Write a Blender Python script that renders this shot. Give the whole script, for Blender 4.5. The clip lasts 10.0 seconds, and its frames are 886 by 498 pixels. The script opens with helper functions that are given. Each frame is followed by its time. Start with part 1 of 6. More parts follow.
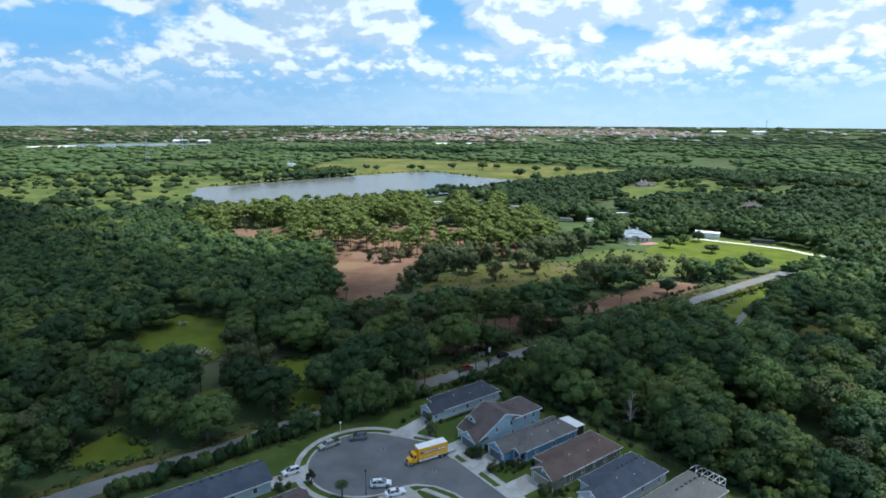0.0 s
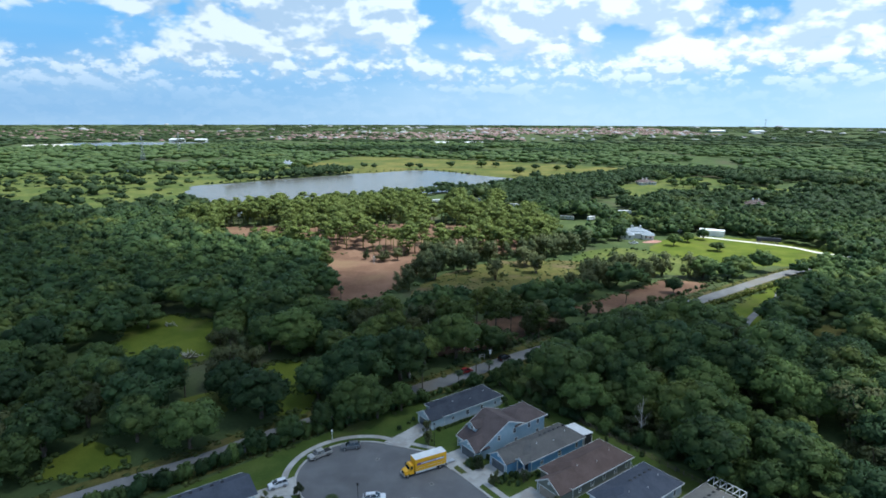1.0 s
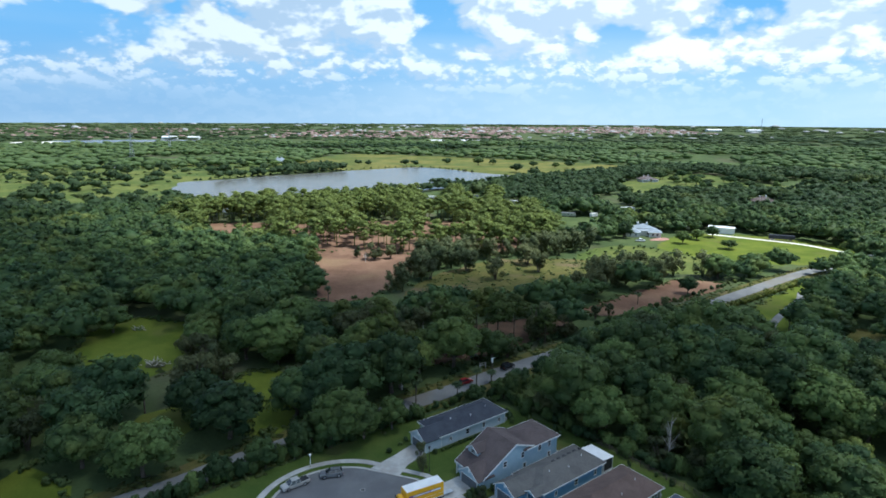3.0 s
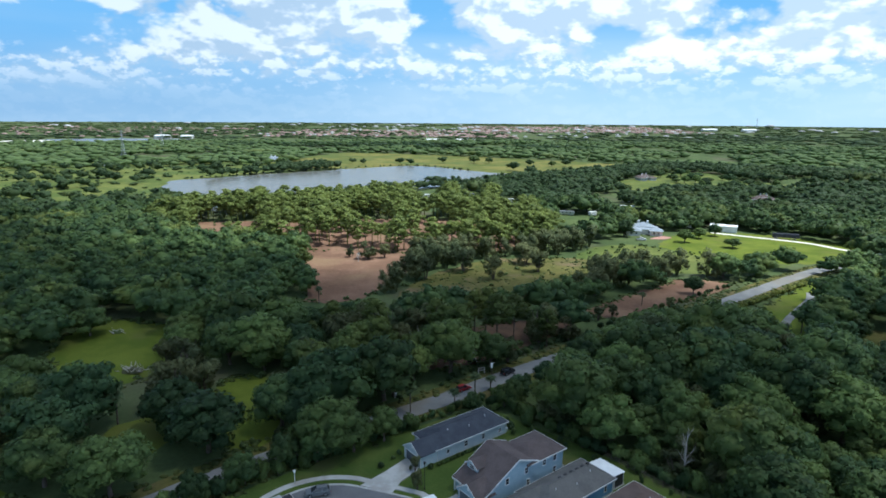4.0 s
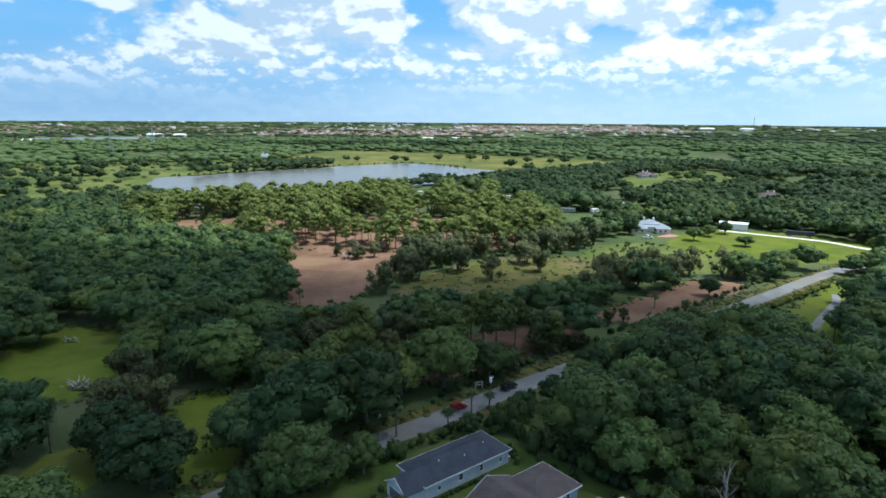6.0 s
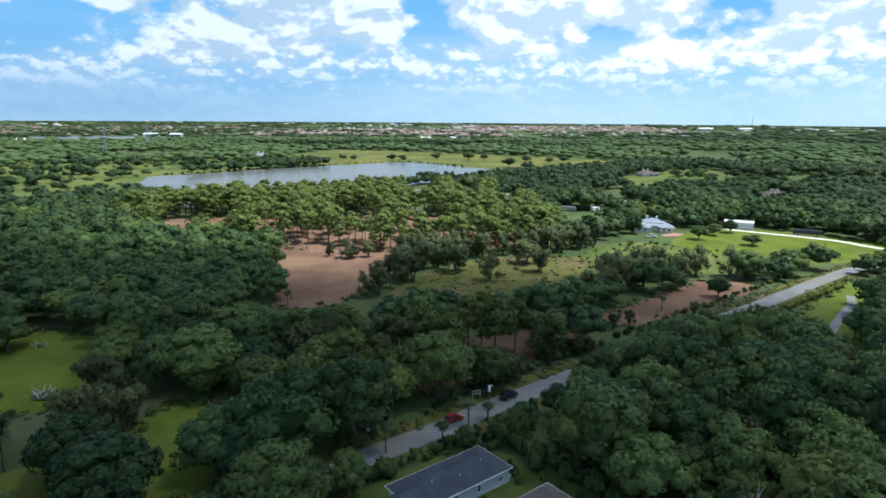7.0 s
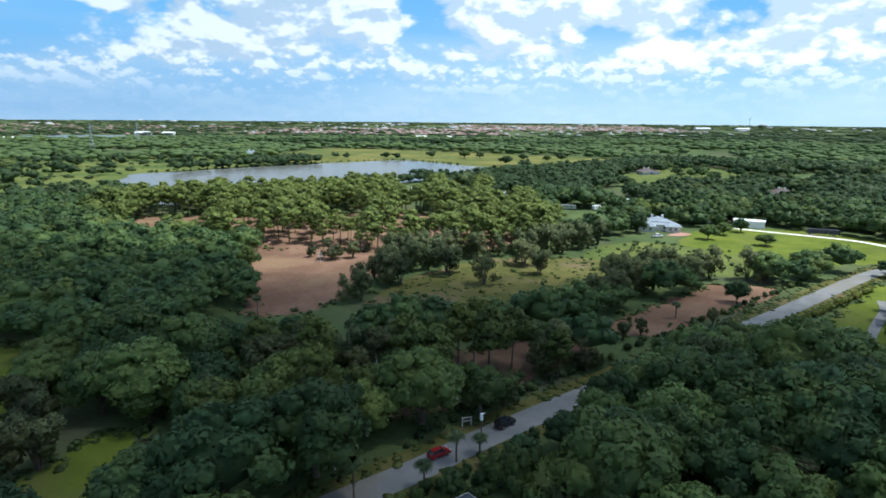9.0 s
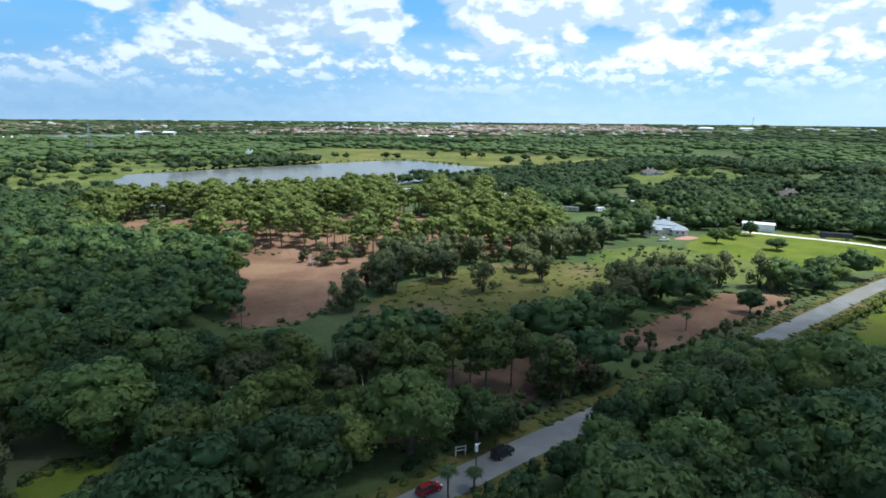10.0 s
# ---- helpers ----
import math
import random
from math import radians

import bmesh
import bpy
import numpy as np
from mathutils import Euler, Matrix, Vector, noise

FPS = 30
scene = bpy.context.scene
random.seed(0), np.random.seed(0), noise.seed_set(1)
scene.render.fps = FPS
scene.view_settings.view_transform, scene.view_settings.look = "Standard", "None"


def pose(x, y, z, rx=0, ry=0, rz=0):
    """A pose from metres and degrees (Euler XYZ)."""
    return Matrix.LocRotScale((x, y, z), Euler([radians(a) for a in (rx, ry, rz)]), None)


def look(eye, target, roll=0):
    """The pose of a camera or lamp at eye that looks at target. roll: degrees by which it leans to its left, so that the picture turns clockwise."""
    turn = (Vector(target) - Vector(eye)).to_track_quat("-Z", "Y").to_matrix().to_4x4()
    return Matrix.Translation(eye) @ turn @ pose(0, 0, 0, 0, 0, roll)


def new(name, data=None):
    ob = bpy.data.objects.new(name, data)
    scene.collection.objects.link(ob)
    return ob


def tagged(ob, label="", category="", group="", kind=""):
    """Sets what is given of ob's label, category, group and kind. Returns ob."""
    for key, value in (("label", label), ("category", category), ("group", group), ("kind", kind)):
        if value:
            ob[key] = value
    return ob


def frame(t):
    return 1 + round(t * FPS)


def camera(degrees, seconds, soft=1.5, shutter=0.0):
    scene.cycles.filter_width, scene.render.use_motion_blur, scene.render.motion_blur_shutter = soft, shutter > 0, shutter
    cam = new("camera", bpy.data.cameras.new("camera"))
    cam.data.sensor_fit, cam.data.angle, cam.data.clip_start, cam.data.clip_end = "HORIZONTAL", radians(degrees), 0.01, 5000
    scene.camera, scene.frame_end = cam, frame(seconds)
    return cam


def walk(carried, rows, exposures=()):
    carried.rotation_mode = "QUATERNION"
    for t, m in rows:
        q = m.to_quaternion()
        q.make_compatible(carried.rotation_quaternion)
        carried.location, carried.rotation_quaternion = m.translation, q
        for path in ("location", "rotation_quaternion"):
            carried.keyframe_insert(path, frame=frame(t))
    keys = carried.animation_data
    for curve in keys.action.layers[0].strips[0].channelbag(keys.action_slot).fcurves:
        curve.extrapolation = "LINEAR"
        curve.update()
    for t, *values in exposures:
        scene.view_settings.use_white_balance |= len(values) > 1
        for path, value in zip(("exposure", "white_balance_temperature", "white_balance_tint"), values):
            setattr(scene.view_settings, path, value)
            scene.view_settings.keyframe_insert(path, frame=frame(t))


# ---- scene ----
cam = camera(73.0, 10.0, 1.7)
PATH = [
    (0, (2.155, -26.225, 81.179), (2.09, -24.271, 80.756), 0.2),
    (0.5, (1.938, -21.501, 79.671), (1.876, -19.547, 79.247), 0.2),
    (1, (1.877, -16.71, 78.239), (1.817, -14.757, 77.815), 0.2),
    (1.5, (1.603, -11.905, 76.858), (1.546, -9.951, 76.433), 0.3),
    (2, (1.36, -6.862, 75.445), (1.306, -4.908, 75.02), 0.3),
    (2.5, (1.277, -1.714, 74.109), (1.225, 0.239, 73.684), 0.3),
    (4, (0.673, 13.496, 70.049), (0.642, 15.45, 69.623), 0.4),
    (4.5, (0.739, 18.404, 68.973), (0.711, 20.357, 68.546), 0.4),
    (5, (0.824, 23.465, 67.774), (0.8, 25.419, 67.346), 0.4),
    (5.5, (1.176, 28.471, 66.454), (1.154, 30.425, 66.027), 0.4),
    (7, (2.235, 44.055, 62.333), (2.221, 46.009, 61.908), 0.4),
    (7.5, (2.716, 49.229, 60.987), (2.705, 51.183, 60.563), 0.4),
    (8, (3.18, 54.501, 59.606), (3.173, 56.456, 59.183), 0.4),
    (8.5, (3.865, 59.737, 58.498), (3.859, 61.692, 58.075), 0.5),
    (9, (4.496, 64.824, 57.904), (4.493, 66.778, 57.48), 0.5),
    (9.5, (5.405, 70.323, 57.598), (5.402, 72.277, 57.173), 0.6),
    (10, (6.305, 75.568, 57.793), (6.295, 77.522, 57.368), 0.5),
]
walk(cam, [(t, look(eye, target, roll)) for t, eye, target, roll in PATH], [(0, 0.45, 5450, 5), (10, 0.50, 5550, 5)])

# ---- world: sky with broken fair-weather cumulus, sun high to the right ----
SUN_EL, SUN_AZ = 66.0, 92.0          # degrees; azimuth from +y towards +x
_e, _a = radians(SUN_EL), radians(SUN_AZ)
TO_SUN = Vector((math.sin(_a) * math.cos(_e), math.cos(_a) * math.cos(_e), math.sin(_e)))


class Nodes:
    """Short hand for building node trees."""

    def __init__(self, tree):
        self.t = tree
        tree.nodes.clear()

    def add(self, kind, values=None, **props):
        n = self.t.nodes.new(kind)
        for k, v in props.items():
            setattr(n, k, v)
        for k, v in (values or {}).items():
            if hasattr(v, "is_output"):
                self.t.links.new(v, n.inputs[k])
            else:
                n.inputs[k].default_value = v
        return n

    def math(self, op, a, b=None, c=None, clamp=False):
        n = self.add("ShaderNodeMath", operation=op, use_clamp=clamp)
        for i, v in enumerate((a, b, c)):
            if v is None:
                continue
            if hasattr(v, "is_output"):
                self.t.links.new(v, n.inputs[i])
            else:
                n.inputs[i].default_value = v
        return n.outputs[0]

    def smooth(self, x, lo, hi):
        n = self.add("ShaderNodeMapRange", {0: x, 1: lo, 2: hi}, interpolation_type="SMOOTHSTEP")
        return n.outputs[0]

    def mix(self, f, a, b, blend="MIX"):
        n = self.add("ShaderNodeMix", data_type="RGBA", blend_type=blend)
        for i, v in ((0, f), (6, a), (7, b)):
            if hasattr(v, "is_output"):
                self.t.links.new(v, n.inputs[i])
            else:
                n.inputs[i].default_value = v if i == 0 else (*v, 1)
        return n.outputs[2]

    def noise(self, vec, scale, detail=4.0, rough=0.55, lac=2.0):
        v = {"Scale": scale, "Detail": detail, "Roughness": rough, "Lacunarity": lac}
        if vec is not None:
            v["Vector"] = vec
        return self.add("ShaderNodeTexNoise", v).outputs[0]


world = bpy.data.worlds.new("world")
scene.world = world
world.use_nodes = True
N = Nodes(world.node_tree)
sky = N.add("ShaderNodeTexSky", sky_type="NISHITA", sun_disc=False, sun_elevation=_e, sun_rotation=_a,
            air_density=1.0, dust_density=0.6, ozone_density=1.2)
coord = N.add("ShaderNodeTexCoord").outputs["Generated"]
sep = N.add("ShaderNodeSeparateXYZ", {0: coord})
dx, dy, dz = sep.outputs
azi = N.math("ARCTAN2", dx, dy)                       # radians, 0 ahead, + to the right
ele = N.math("ARCSINE", dz)
high = N.smooth(ele, 0.06, 0.12)


def puffs(k, seed, shift):
    """Billowing density over azimuth and elevation; k sets how small the heaps are."""
    v = N.add("ShaderNodeCombineXYZ", {0: N.math("MULTIPLY_ADD", azi, k, shift * 0.25), 1: N.math("MULTIPLY_ADD", ele, k * 1.75, shift), 2: seed}).outputs[0]
    warp = N.add("ShaderNodeTexNoise", {"Vector": v, "Scale": 1.2, "Detail": 3.0})
    v = N.add("ShaderNodeVectorMath", {0: v, 1: N.add("ShaderNodeVectorMath", {0: warp.outputs["Color"], 3: 0.34}, operation="SCALE").outputs[0]}, operation="ADD").outputs[0]
    big = N.noise(v, 1.0, 8, 0.56)
    vor = N.add("ShaderNodeTexVoronoi", {"Vector": v, "Scale": 2.4, "Smoothness": 0.4, "Detail": 3.0, "Roughness": 0.55}, feature="SMOOTH_F1").outputs["Distance"]
    return N.math("MULTIPLY_ADD", vor, -0.36, N.math("ADD", big, 0.165))


CLOUDS = (  # azimuth, elevation, half width, half height (degrees), weight
    (-28, 9.6, 7, 2.2, 0.16), (-12, 9.6, 9, 2.0, 0.2), (-6.5, 9.0, 3.5, 1.6, 0.2), (9, 9.5, 7, 2.6, 0.22), (17, 9.5, 6, 2.4, 0.2),
    (30, 9.0, 8, 2.8, 0.2), (-20, 6.2, 8, 1.2, 0.12), (4, 6.5, 5, 1.2, 0.12), (24, 5.5, 8, 1.3, 0.14), (-35, 9.3, 2.2, 1.0, 0.25),
    (-33, 7.4, 5.0, 2.2, -0.4), (-2.6, 9.9, 1.9, 1.1, -0.34), (24.8, 9.7, 2.6, 1.6, -0.4), (36, 9.4, 2.6, 1.2, -0.2),
    (-1.5, 7.3, 3.0, 0.6, -0.26), (13.5, 7.6, 2.4, 0.8, -0.2), (-29, 10.8, 4.0, 0.7, -0.2))
bias = None
for caz, cel, cw, ch, wt in CLOUDS:
    ax = N.math("DIVIDE", N.math("SUBTRACT", azi, radians(caz)), radians(cw))
    ay = N.math("DIVIDE", N.math("SUBTRACT", ele, radians(cel)), radians(ch))
    g = N.math("MULTIPLY_ADD", ax, ax, N.math("MULTIPLY", ay, ay))
    g = N.math("MULTIPLY", N.math("EXPONENT", N.math("MULTIPLY", g, -1.0)), wt)
    bias = g if bias is None else N.math("ADD", bias, g)
def density(shift):
    top, low = puffs(6.2, 2.3, shift), puffs(15.0, 7.1, shift * 1.2)
    return N.math("ADD", N.math("ADD", N.math("MULTIPLY", top, high), N.math("MULTIPLY", low, N.math("SUBTRACT", 1.0, high))), bias)


d0, d1 = density(0.0), density(0.24)
side = N.smooth(azi, -0.7, 0.5)
cover = N.smooth(d0, 0.185, 0.385)
lit = N.smooth(N.math("SUBTRACT", d0, d1), -0.07, 0.09)
haze_low = N.smooth(ele, 0.025, 0.095)
cover = N.math("MULTIPLY", cover, N.math("MULTIPLY_ADD", haze_low, 0.9, 0.06))
cloud_col = N.mix(lit, N.mix(side, (3.4, 4.2, 5.0), (4.8, 5.5, 6.1)), N.mix(side, (6.3, 6.5, 6.6), (8.2, 8.1, 7.8)))
cover = N.math("MULTIPLY", cover, N.math("MULTIPLY_ADD", N.smooth(ele, 0.5, 0.25), 0.4, 0.6))
horizon = N.smooth(ele, 0.17, 0.0)
tone = N.mix(horizon, (1.4, 3.5, 5.8), N.mix(side, (2.3, 3.6, 5.0), (4.0, 5.4, 6.2)))
veil = N.math("MULTIPLY", N.smooth(ele, 0.20, 0.05), N.smooth(N.noise(N.add("ShaderNodeCombineXYZ", {0: N.math("MULTIPLY", azi, 3.0), 1: N.math("MULTIPLY", ele, 14.0), 2: 1.0}).outputs[0], 1.0, 3), 0.3, 0.7))
clear = N.mix(N.smooth(ele, 0.6, 0.05), sky.outputs[0], tone)
clear = N.mix(N.math("MULTIPLY", veil, 0.5), clear, N.mix(side, (3.6, 4.6, 5.4), (5.6, 6.4, 6.7)))
final = N.mix(cover, clear, cloud_col)
bg = N.add("ShaderNodeBackground", {"Color": final, "Strength": 0.105})
N.add("ShaderNodeOutputWorld", {0: bg.outputs[0]})

sun = new("sun", bpy.data.lights.new("sun", "SUN"))
sun.data.energy, sun.data.angle, sun.data.color = 4.7, radians(0.53), (1.0, 0.94, 0.83)
sun.matrix_world = look(TO_SUN * 100, (0, 0, 0))

# ---- materials ----


def material(name, low, high, scale=1.0, rough=0.8, fine=None, fine_amt=0.35, bump=0.0, metal=0.0, spread=(0.35, 0.65), obj_random=0.0, spec=0.3, third=None):
    """Two colours mixed by large patches, broken by a fine grain; world-size coordinates."""
    m = bpy.data.materials.new(name)
    m.use_nodes = True
    n = Nodes(m.node_tree)
    pos = n.add("ShaderNodeNewGeometry").outputs["Position"]
    big = n.smooth(n.noise(pos, scale, 5, 0.6), *spread)
    col = n.mix(big, low, high)
    if third:
        col = n.mix(n.smooth(n.noise(pos, scale * 0.37, 3, 0.6), 0.5, 0.68), col, third)
    grain = n.noise(pos, fine or scale * 9, 4, 0.65)
    f = n.math("MULTIPLY_ADD", grain, 2 * fine_amt, 1 - fine_amt)
    if obj_random:
        r = n.add("ShaderNodeObjectInfo").outputs["Random"]
        f = n.math("MULTIPLY", f, n.math("MULTIPLY_ADD", r, 2 * obj_random, 1 - obj_random))
    grey = n.add("ShaderNodeCombineXYZ", {0: f, 1: f, 2: f}).outputs[0]
    col = n.mix(1.0, col, grey, "MULTIPLY")
    p = n.add("ShaderNodeBsdfPrincipled", {"Base Color": col, "Roughness": rough, "Metallic": metal, "Specular IOR Level": spec})
    if bump:
        b = n.add("ShaderNodeBump", {"Strength": bump, "Distance": 0.05, "Height": grain})
        n.t.links.new(b.outputs[0], p.inputs["Normal"])
    n.add("ShaderNodeOutputMaterial", {0: p.outputs[0]})
    return m


def foliage(name, dark, light, patch=0.085, leaf=0.2, yellow=None, through_=0.3, gloss=0.14):
    """Leaves: tone drifts from tree to tree and from clump to clump, waxy tops take the sky, some light passes through."""
    m = bpy.data.materials.new(name)
    m.use_nodes = True
    n = Nodes(m.node_tree)
    geo = n.add("ShaderNodeNewGeometry")
    pos = geo.outputs["Position"]
    who = n.add("ShaderNodeObjectInfo").outputs["Random"]
    hue = n.math("FRACT", n.math("MULTIPLY", who, 7.31))
    drift = n.math("MULTIPLY_ADD", hue, 0.5, n.math("MULTIPLY_ADD", n.noise(pos, patch, 3, 0.7), 1.0, -0.25))
    col = n.mix(n.smooth(drift, 0.3, 0.7), dark, light)
    if yellow:
        col = n.mix(n.smooth(n.noise(pos, patch * 0.45, 3, 0.6), 0.55, 0.72), col, yellow)
    one = n.math("MULTIPLY_ADD", geo.outputs["Random Per Island"], 2 * leaf, 1 - leaf)
    two = n.math("MULTIPLY_ADD", who, 0.5, 0.75)
    f = n.math("MULTIPLY", one, two)
    grey = n.add("ShaderNodeCombineXYZ", {0: f, 1: f, 2: f}).outputs[0]
    col = n.mix(1.0, col, grey, "MULTIPLY")
    p = n.add("ShaderNodeBsdfPrincipled", {"Base Color": col, "Roughness": 0.55, "Specular IOR Level": gloss})
    tr = n.add("ShaderNodeBsdfTranslucent", {"Color": col})
    ms = n.add("ShaderNodeMixShader", {0: through_, 1: p.outputs[0], 2: tr.outputs[0]})
    n.add("ShaderNodeOutputMaterial", {0: ms.outputs[0]})
    return m


M_ground = material("ground_cover", (0.050, 0.072, 0.028), (0.084, 0.110, 0.040), 0.04, 0.95, 0.9, 0.45, spec=0.06, third=(0.085, 0.080, 0.048))
M_lawn = material("lawn_grass", (0.082, 0.110, 0.014), (0.125, 0.148, 0.020), 0.07, 0.95, 2.5, 0.35, spec=0.08, third=(0.115, 0.118, 0.032))
M_meadow = material("meadow_grass", (0.080, 0.098, 0.024), (0.155, 0.142, 0.040), 0.013, 0.95, 0.09, 0.6, spec=0.08, third=(0.068, 0.098, 0.028))
M_scrub = material("rough_grass", (0.068, 0.074, 0.020), (0.118, 0.106, 0.034), 0.10, 0.95, 1.2, 0.55, spec=0.06, third=(0.14, 0.105, 0.058))
M_scrub_field = material("bushy_field", (0.070, 0.096, 0.024), (0.124, 0.136, 0.036), 0.02, 0.95, 0.16, 0.5, spec=0.08, third=(0.06, 0.09, 0.03))
M_dirt = material("pine_straw_soil", (0.135, 0.078, 0.050), (0.205, 0.122, 0.080), 0.05, 0.95, 0.7, 0.35, spec=0.06, third=(0.20, 0.13, 0.075))
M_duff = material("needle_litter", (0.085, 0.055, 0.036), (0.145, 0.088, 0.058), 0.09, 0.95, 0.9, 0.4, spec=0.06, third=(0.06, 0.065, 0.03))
M_road = material("worn_asphalt", (0.150, 0.150, 0.145), (0.205, 0.200, 0.190), 0.12, 0.9, 3.0, 0.25, third=(0.17, 0.155, 0.13))
M_street = material("street_asphalt", (0.120, 0.120, 0.122), (0.150, 0.150, 0.150), 0.15, 0.85, 4.0, 0.15, third=(0.10, 0.10, 0.10))
M_concrete = material("pale_concrete", (0.36, 0.35, 0.32), (0.46, 0.45, 0.42), 0.4, 0.85, 6.0, 0.15, third=(0.33, 0.31, 0.28))
M_gravel = material("white_gravel", (0.55, 0.52, 0.44), (0.68, 0.65, 0.56), 0.3, 0.95, 3.0, 0.25)
M_oak = foliage("oak_leaves", (0.050, 0.088, 0.036), (0.118, 0.168, 0.050), yellow=(0.172, 0.205, 0.052), through_=0.42)
# distant leaves: paler, bluer green than the near oaks, distance haze put into the colour
M_oak_far = foliage("far_leaves_haze_tint", (0.085, 0.132, 0.058), (0.130, 0.186, 0.068), 0.03, 0.15, yellow=(0.170, 0.210, 0.066), through_=0.5)
M_pine = foliage("pine_needles", (0.098, 0.132, 0.036), (0.155, 0.188, 0.048), 0.05, through_=0.4)
M_willow = foliage("grey_green_leaves", (0.088, 0.112, 0.052), (0.158, 0.172, 0.076), 0.05, 0.12, through_=0.5)
M_bush = foliage("shrub_leaves", (0.045, 0.074, 0.030), (0.090, 0.126, 0.040), 0.2, yellow=(0.13, 0.15, 0.04))
M_hedge = foliage("yellow_hedge_leaves", (0.105, 0.130, 0.028), (0.175, 0.190, 0.040), 0.3)
M_tuft = foliage("grass_blades", (0.075, 0.098, 0.026), (0.130, 0.140, 0.045), 0.1, 0.3)
M_palm = foliage("palm_fronds", (0.045, 0.070, 0.030), (0.085, 0.112, 0.046), 0.4)
M_bark = material("bark", (0.085, 0.065, 0.048), (0.15, 0.125, 0.10), 0.8, 0.95, 5.0, 0.4)
M_dead = material("bleached_wood", (0.36, 0.33, 0.29), (0.48, 0.45, 0.41), 0.8, 0.9, 5.0, 0.25)


def water_material():
    m = bpy.data.materials.new("lake_water")
    m.use_nodes = True
    n = Nodes(m.node_tree)
    pos = n.add("ShaderNodeNewGeometry").outputs["Position"]
    h = n.noise(pos, 0.5, 4, 0.6)
    b = n.add("ShaderNodeBump", {"Strength": 0.35, "Distance": 0.25, "Height": h})
    p = n.add("ShaderNodeBsdfPrincipled", {"Base Color": (0.115, 0.115, 0.10, 1), "Roughness": 0.24, "IOR": 1.33, "Normal": b.outputs[0]})
    n.add("ShaderNodeOutputMaterial", {0: p.outputs[0]})
    return m


M_water = water_material()

# ---- mesh helpers ----


def part(name, bm, mat, parent=None, label=""):
    """Link a bmesh as one mesh object, under its thing if given."""
    me = bpy.data.meshes.new(name)
    bm.to_mesh(me)
    bm.free()
    me.materials.append(mat)
    ob = new(name, me)
    if parent is not None:
        ob.parent = parent
    return tagged(ob, label) if label else ob


def thing(name, m, label, category, group="", kind=""):
    ob = new(name)
    ob.empty_display_size = 0.2
    ob.matrix_basis = m
    return tagged(ob, label, category, group, kind)


def mesh_of(name, verts, faces, normals, mat, smooth=False):
    """A mesh from arrays: verts (n,3), faces (m,3) or (m,4), and shading normals or None."""
    verts, faces = np.asarray(verts, np.float32), np.asarray(faces, np.int32)
    me = bpy.data.meshes.new(name)
    k = faces.shape[1]
    me.vertices.add(len(verts))
    me.vertices.foreach_set("co", verts.ravel())
    me.loops.add(faces.size)
    me.loops.foreach_set("vertex_index", faces.ravel())
    me.polygons.add(len(faces))
    me.polygons.foreach_set("loop_start", np.arange(0, faces.size, k, dtype=np.int32))
    if smooth or normals is not None:
        me.polygons.foreach_set("use_smooth", np.ones(len(faces), bool))
    me.update(calc_edges=True)
    if normals is not None:
        me.normals_split_custom_set_from_vertices(np.asarray(normals, np.float32))
    me.materials.append(mat)
    return me


def outline(points, wobble=0.0, step=4.0, seed=0):
    """A closed outline through a few points, rounded and roughened."""
    p = np.array(points, float)
    n = len(p)
    out = []
    for i in range(n):
        a, b, c, d = p[i - 1], p[i], p[(i + 1) % n], p[(i + 2) % n]
        k = max(2, int(np.linalg.norm(c - b) / step))
        for j in range(k):
            t = j / k
            q = 0.5 * ((2 * b) + (c - a) * t + (2 * a - 5 * b + 4 * c - d) * t * t + (3 * b - a - 3 * c + d) * t ** 3)
            if wobble:
                q = q + np.array([noise.noise((q[0] / step / 2.2, q[1] / step / 2.2, seed)), noise.noise((q[1] / step / 2.2, q[0] / step / 2.2, seed + 9))]) * wobble * 2
            out.append((float(q[0]), float(q[1])))
    return out


def sheet(name, pts, z, mat, label="", category="", kind="structure"):
    me = bpy.data.meshes.new(name)
    me.from_pydata([(x, y, z) for x, y in pts], [], [list(range(len(pts)))])
    me.materials.append(mat)
    me.update()
    ob = new(name, me)
    if me.polygons[0].normal.z < 0:
        me.flip_normals()
    return tagged(ob, label, category, "", kind)


def ribbon(line, half, z, name, mat, label, category, thick=0.0):
    """A strip along a line."""
    p = np.array(line, float)
    d = np.gradient(p, axis=0)
    d /= np.linalg.norm(d, axis=1)[:, None]
    s = np.stack([-d[:, 1], d[:, 0]], 1) * half
    pts = [tuple(q) for q in p + s] + [tuple(q) for q in (p - s)[::-1]]
    return sheet(name, pts, z, mat, label, category)


def spline(points, step=3.0):
    p = [np.array(q, float) for q in points]
    p = [2 * p[0] - p[1]] + p + [2 * p[-1] - p[-2]]
    out = []
    for a, b, c, d in zip(p, p[1:], p[2:], p[3:]):
        k = max(2, int(np.linalg.norm(c - b) / step))
        for j in range(k):
            t = j / k
            out.append(0.5 * ((2 * b) + (c - a) * t + (2 * a - 5 * b + 4 * c - d) * t * t + (3 * b - a - 3 * c + d) * t ** 3))
    return out + [p[-2]]


# ---- ground, water, roads ----
FAR = 4950.0


def rise(x, y):
    """The plain swells gently towards the horizon."""
    r = np.hypot(x, y)
    return 31.0 * np.clip((r - 2300.0) / (FAR - 2300.0), 0, 1) ** 2


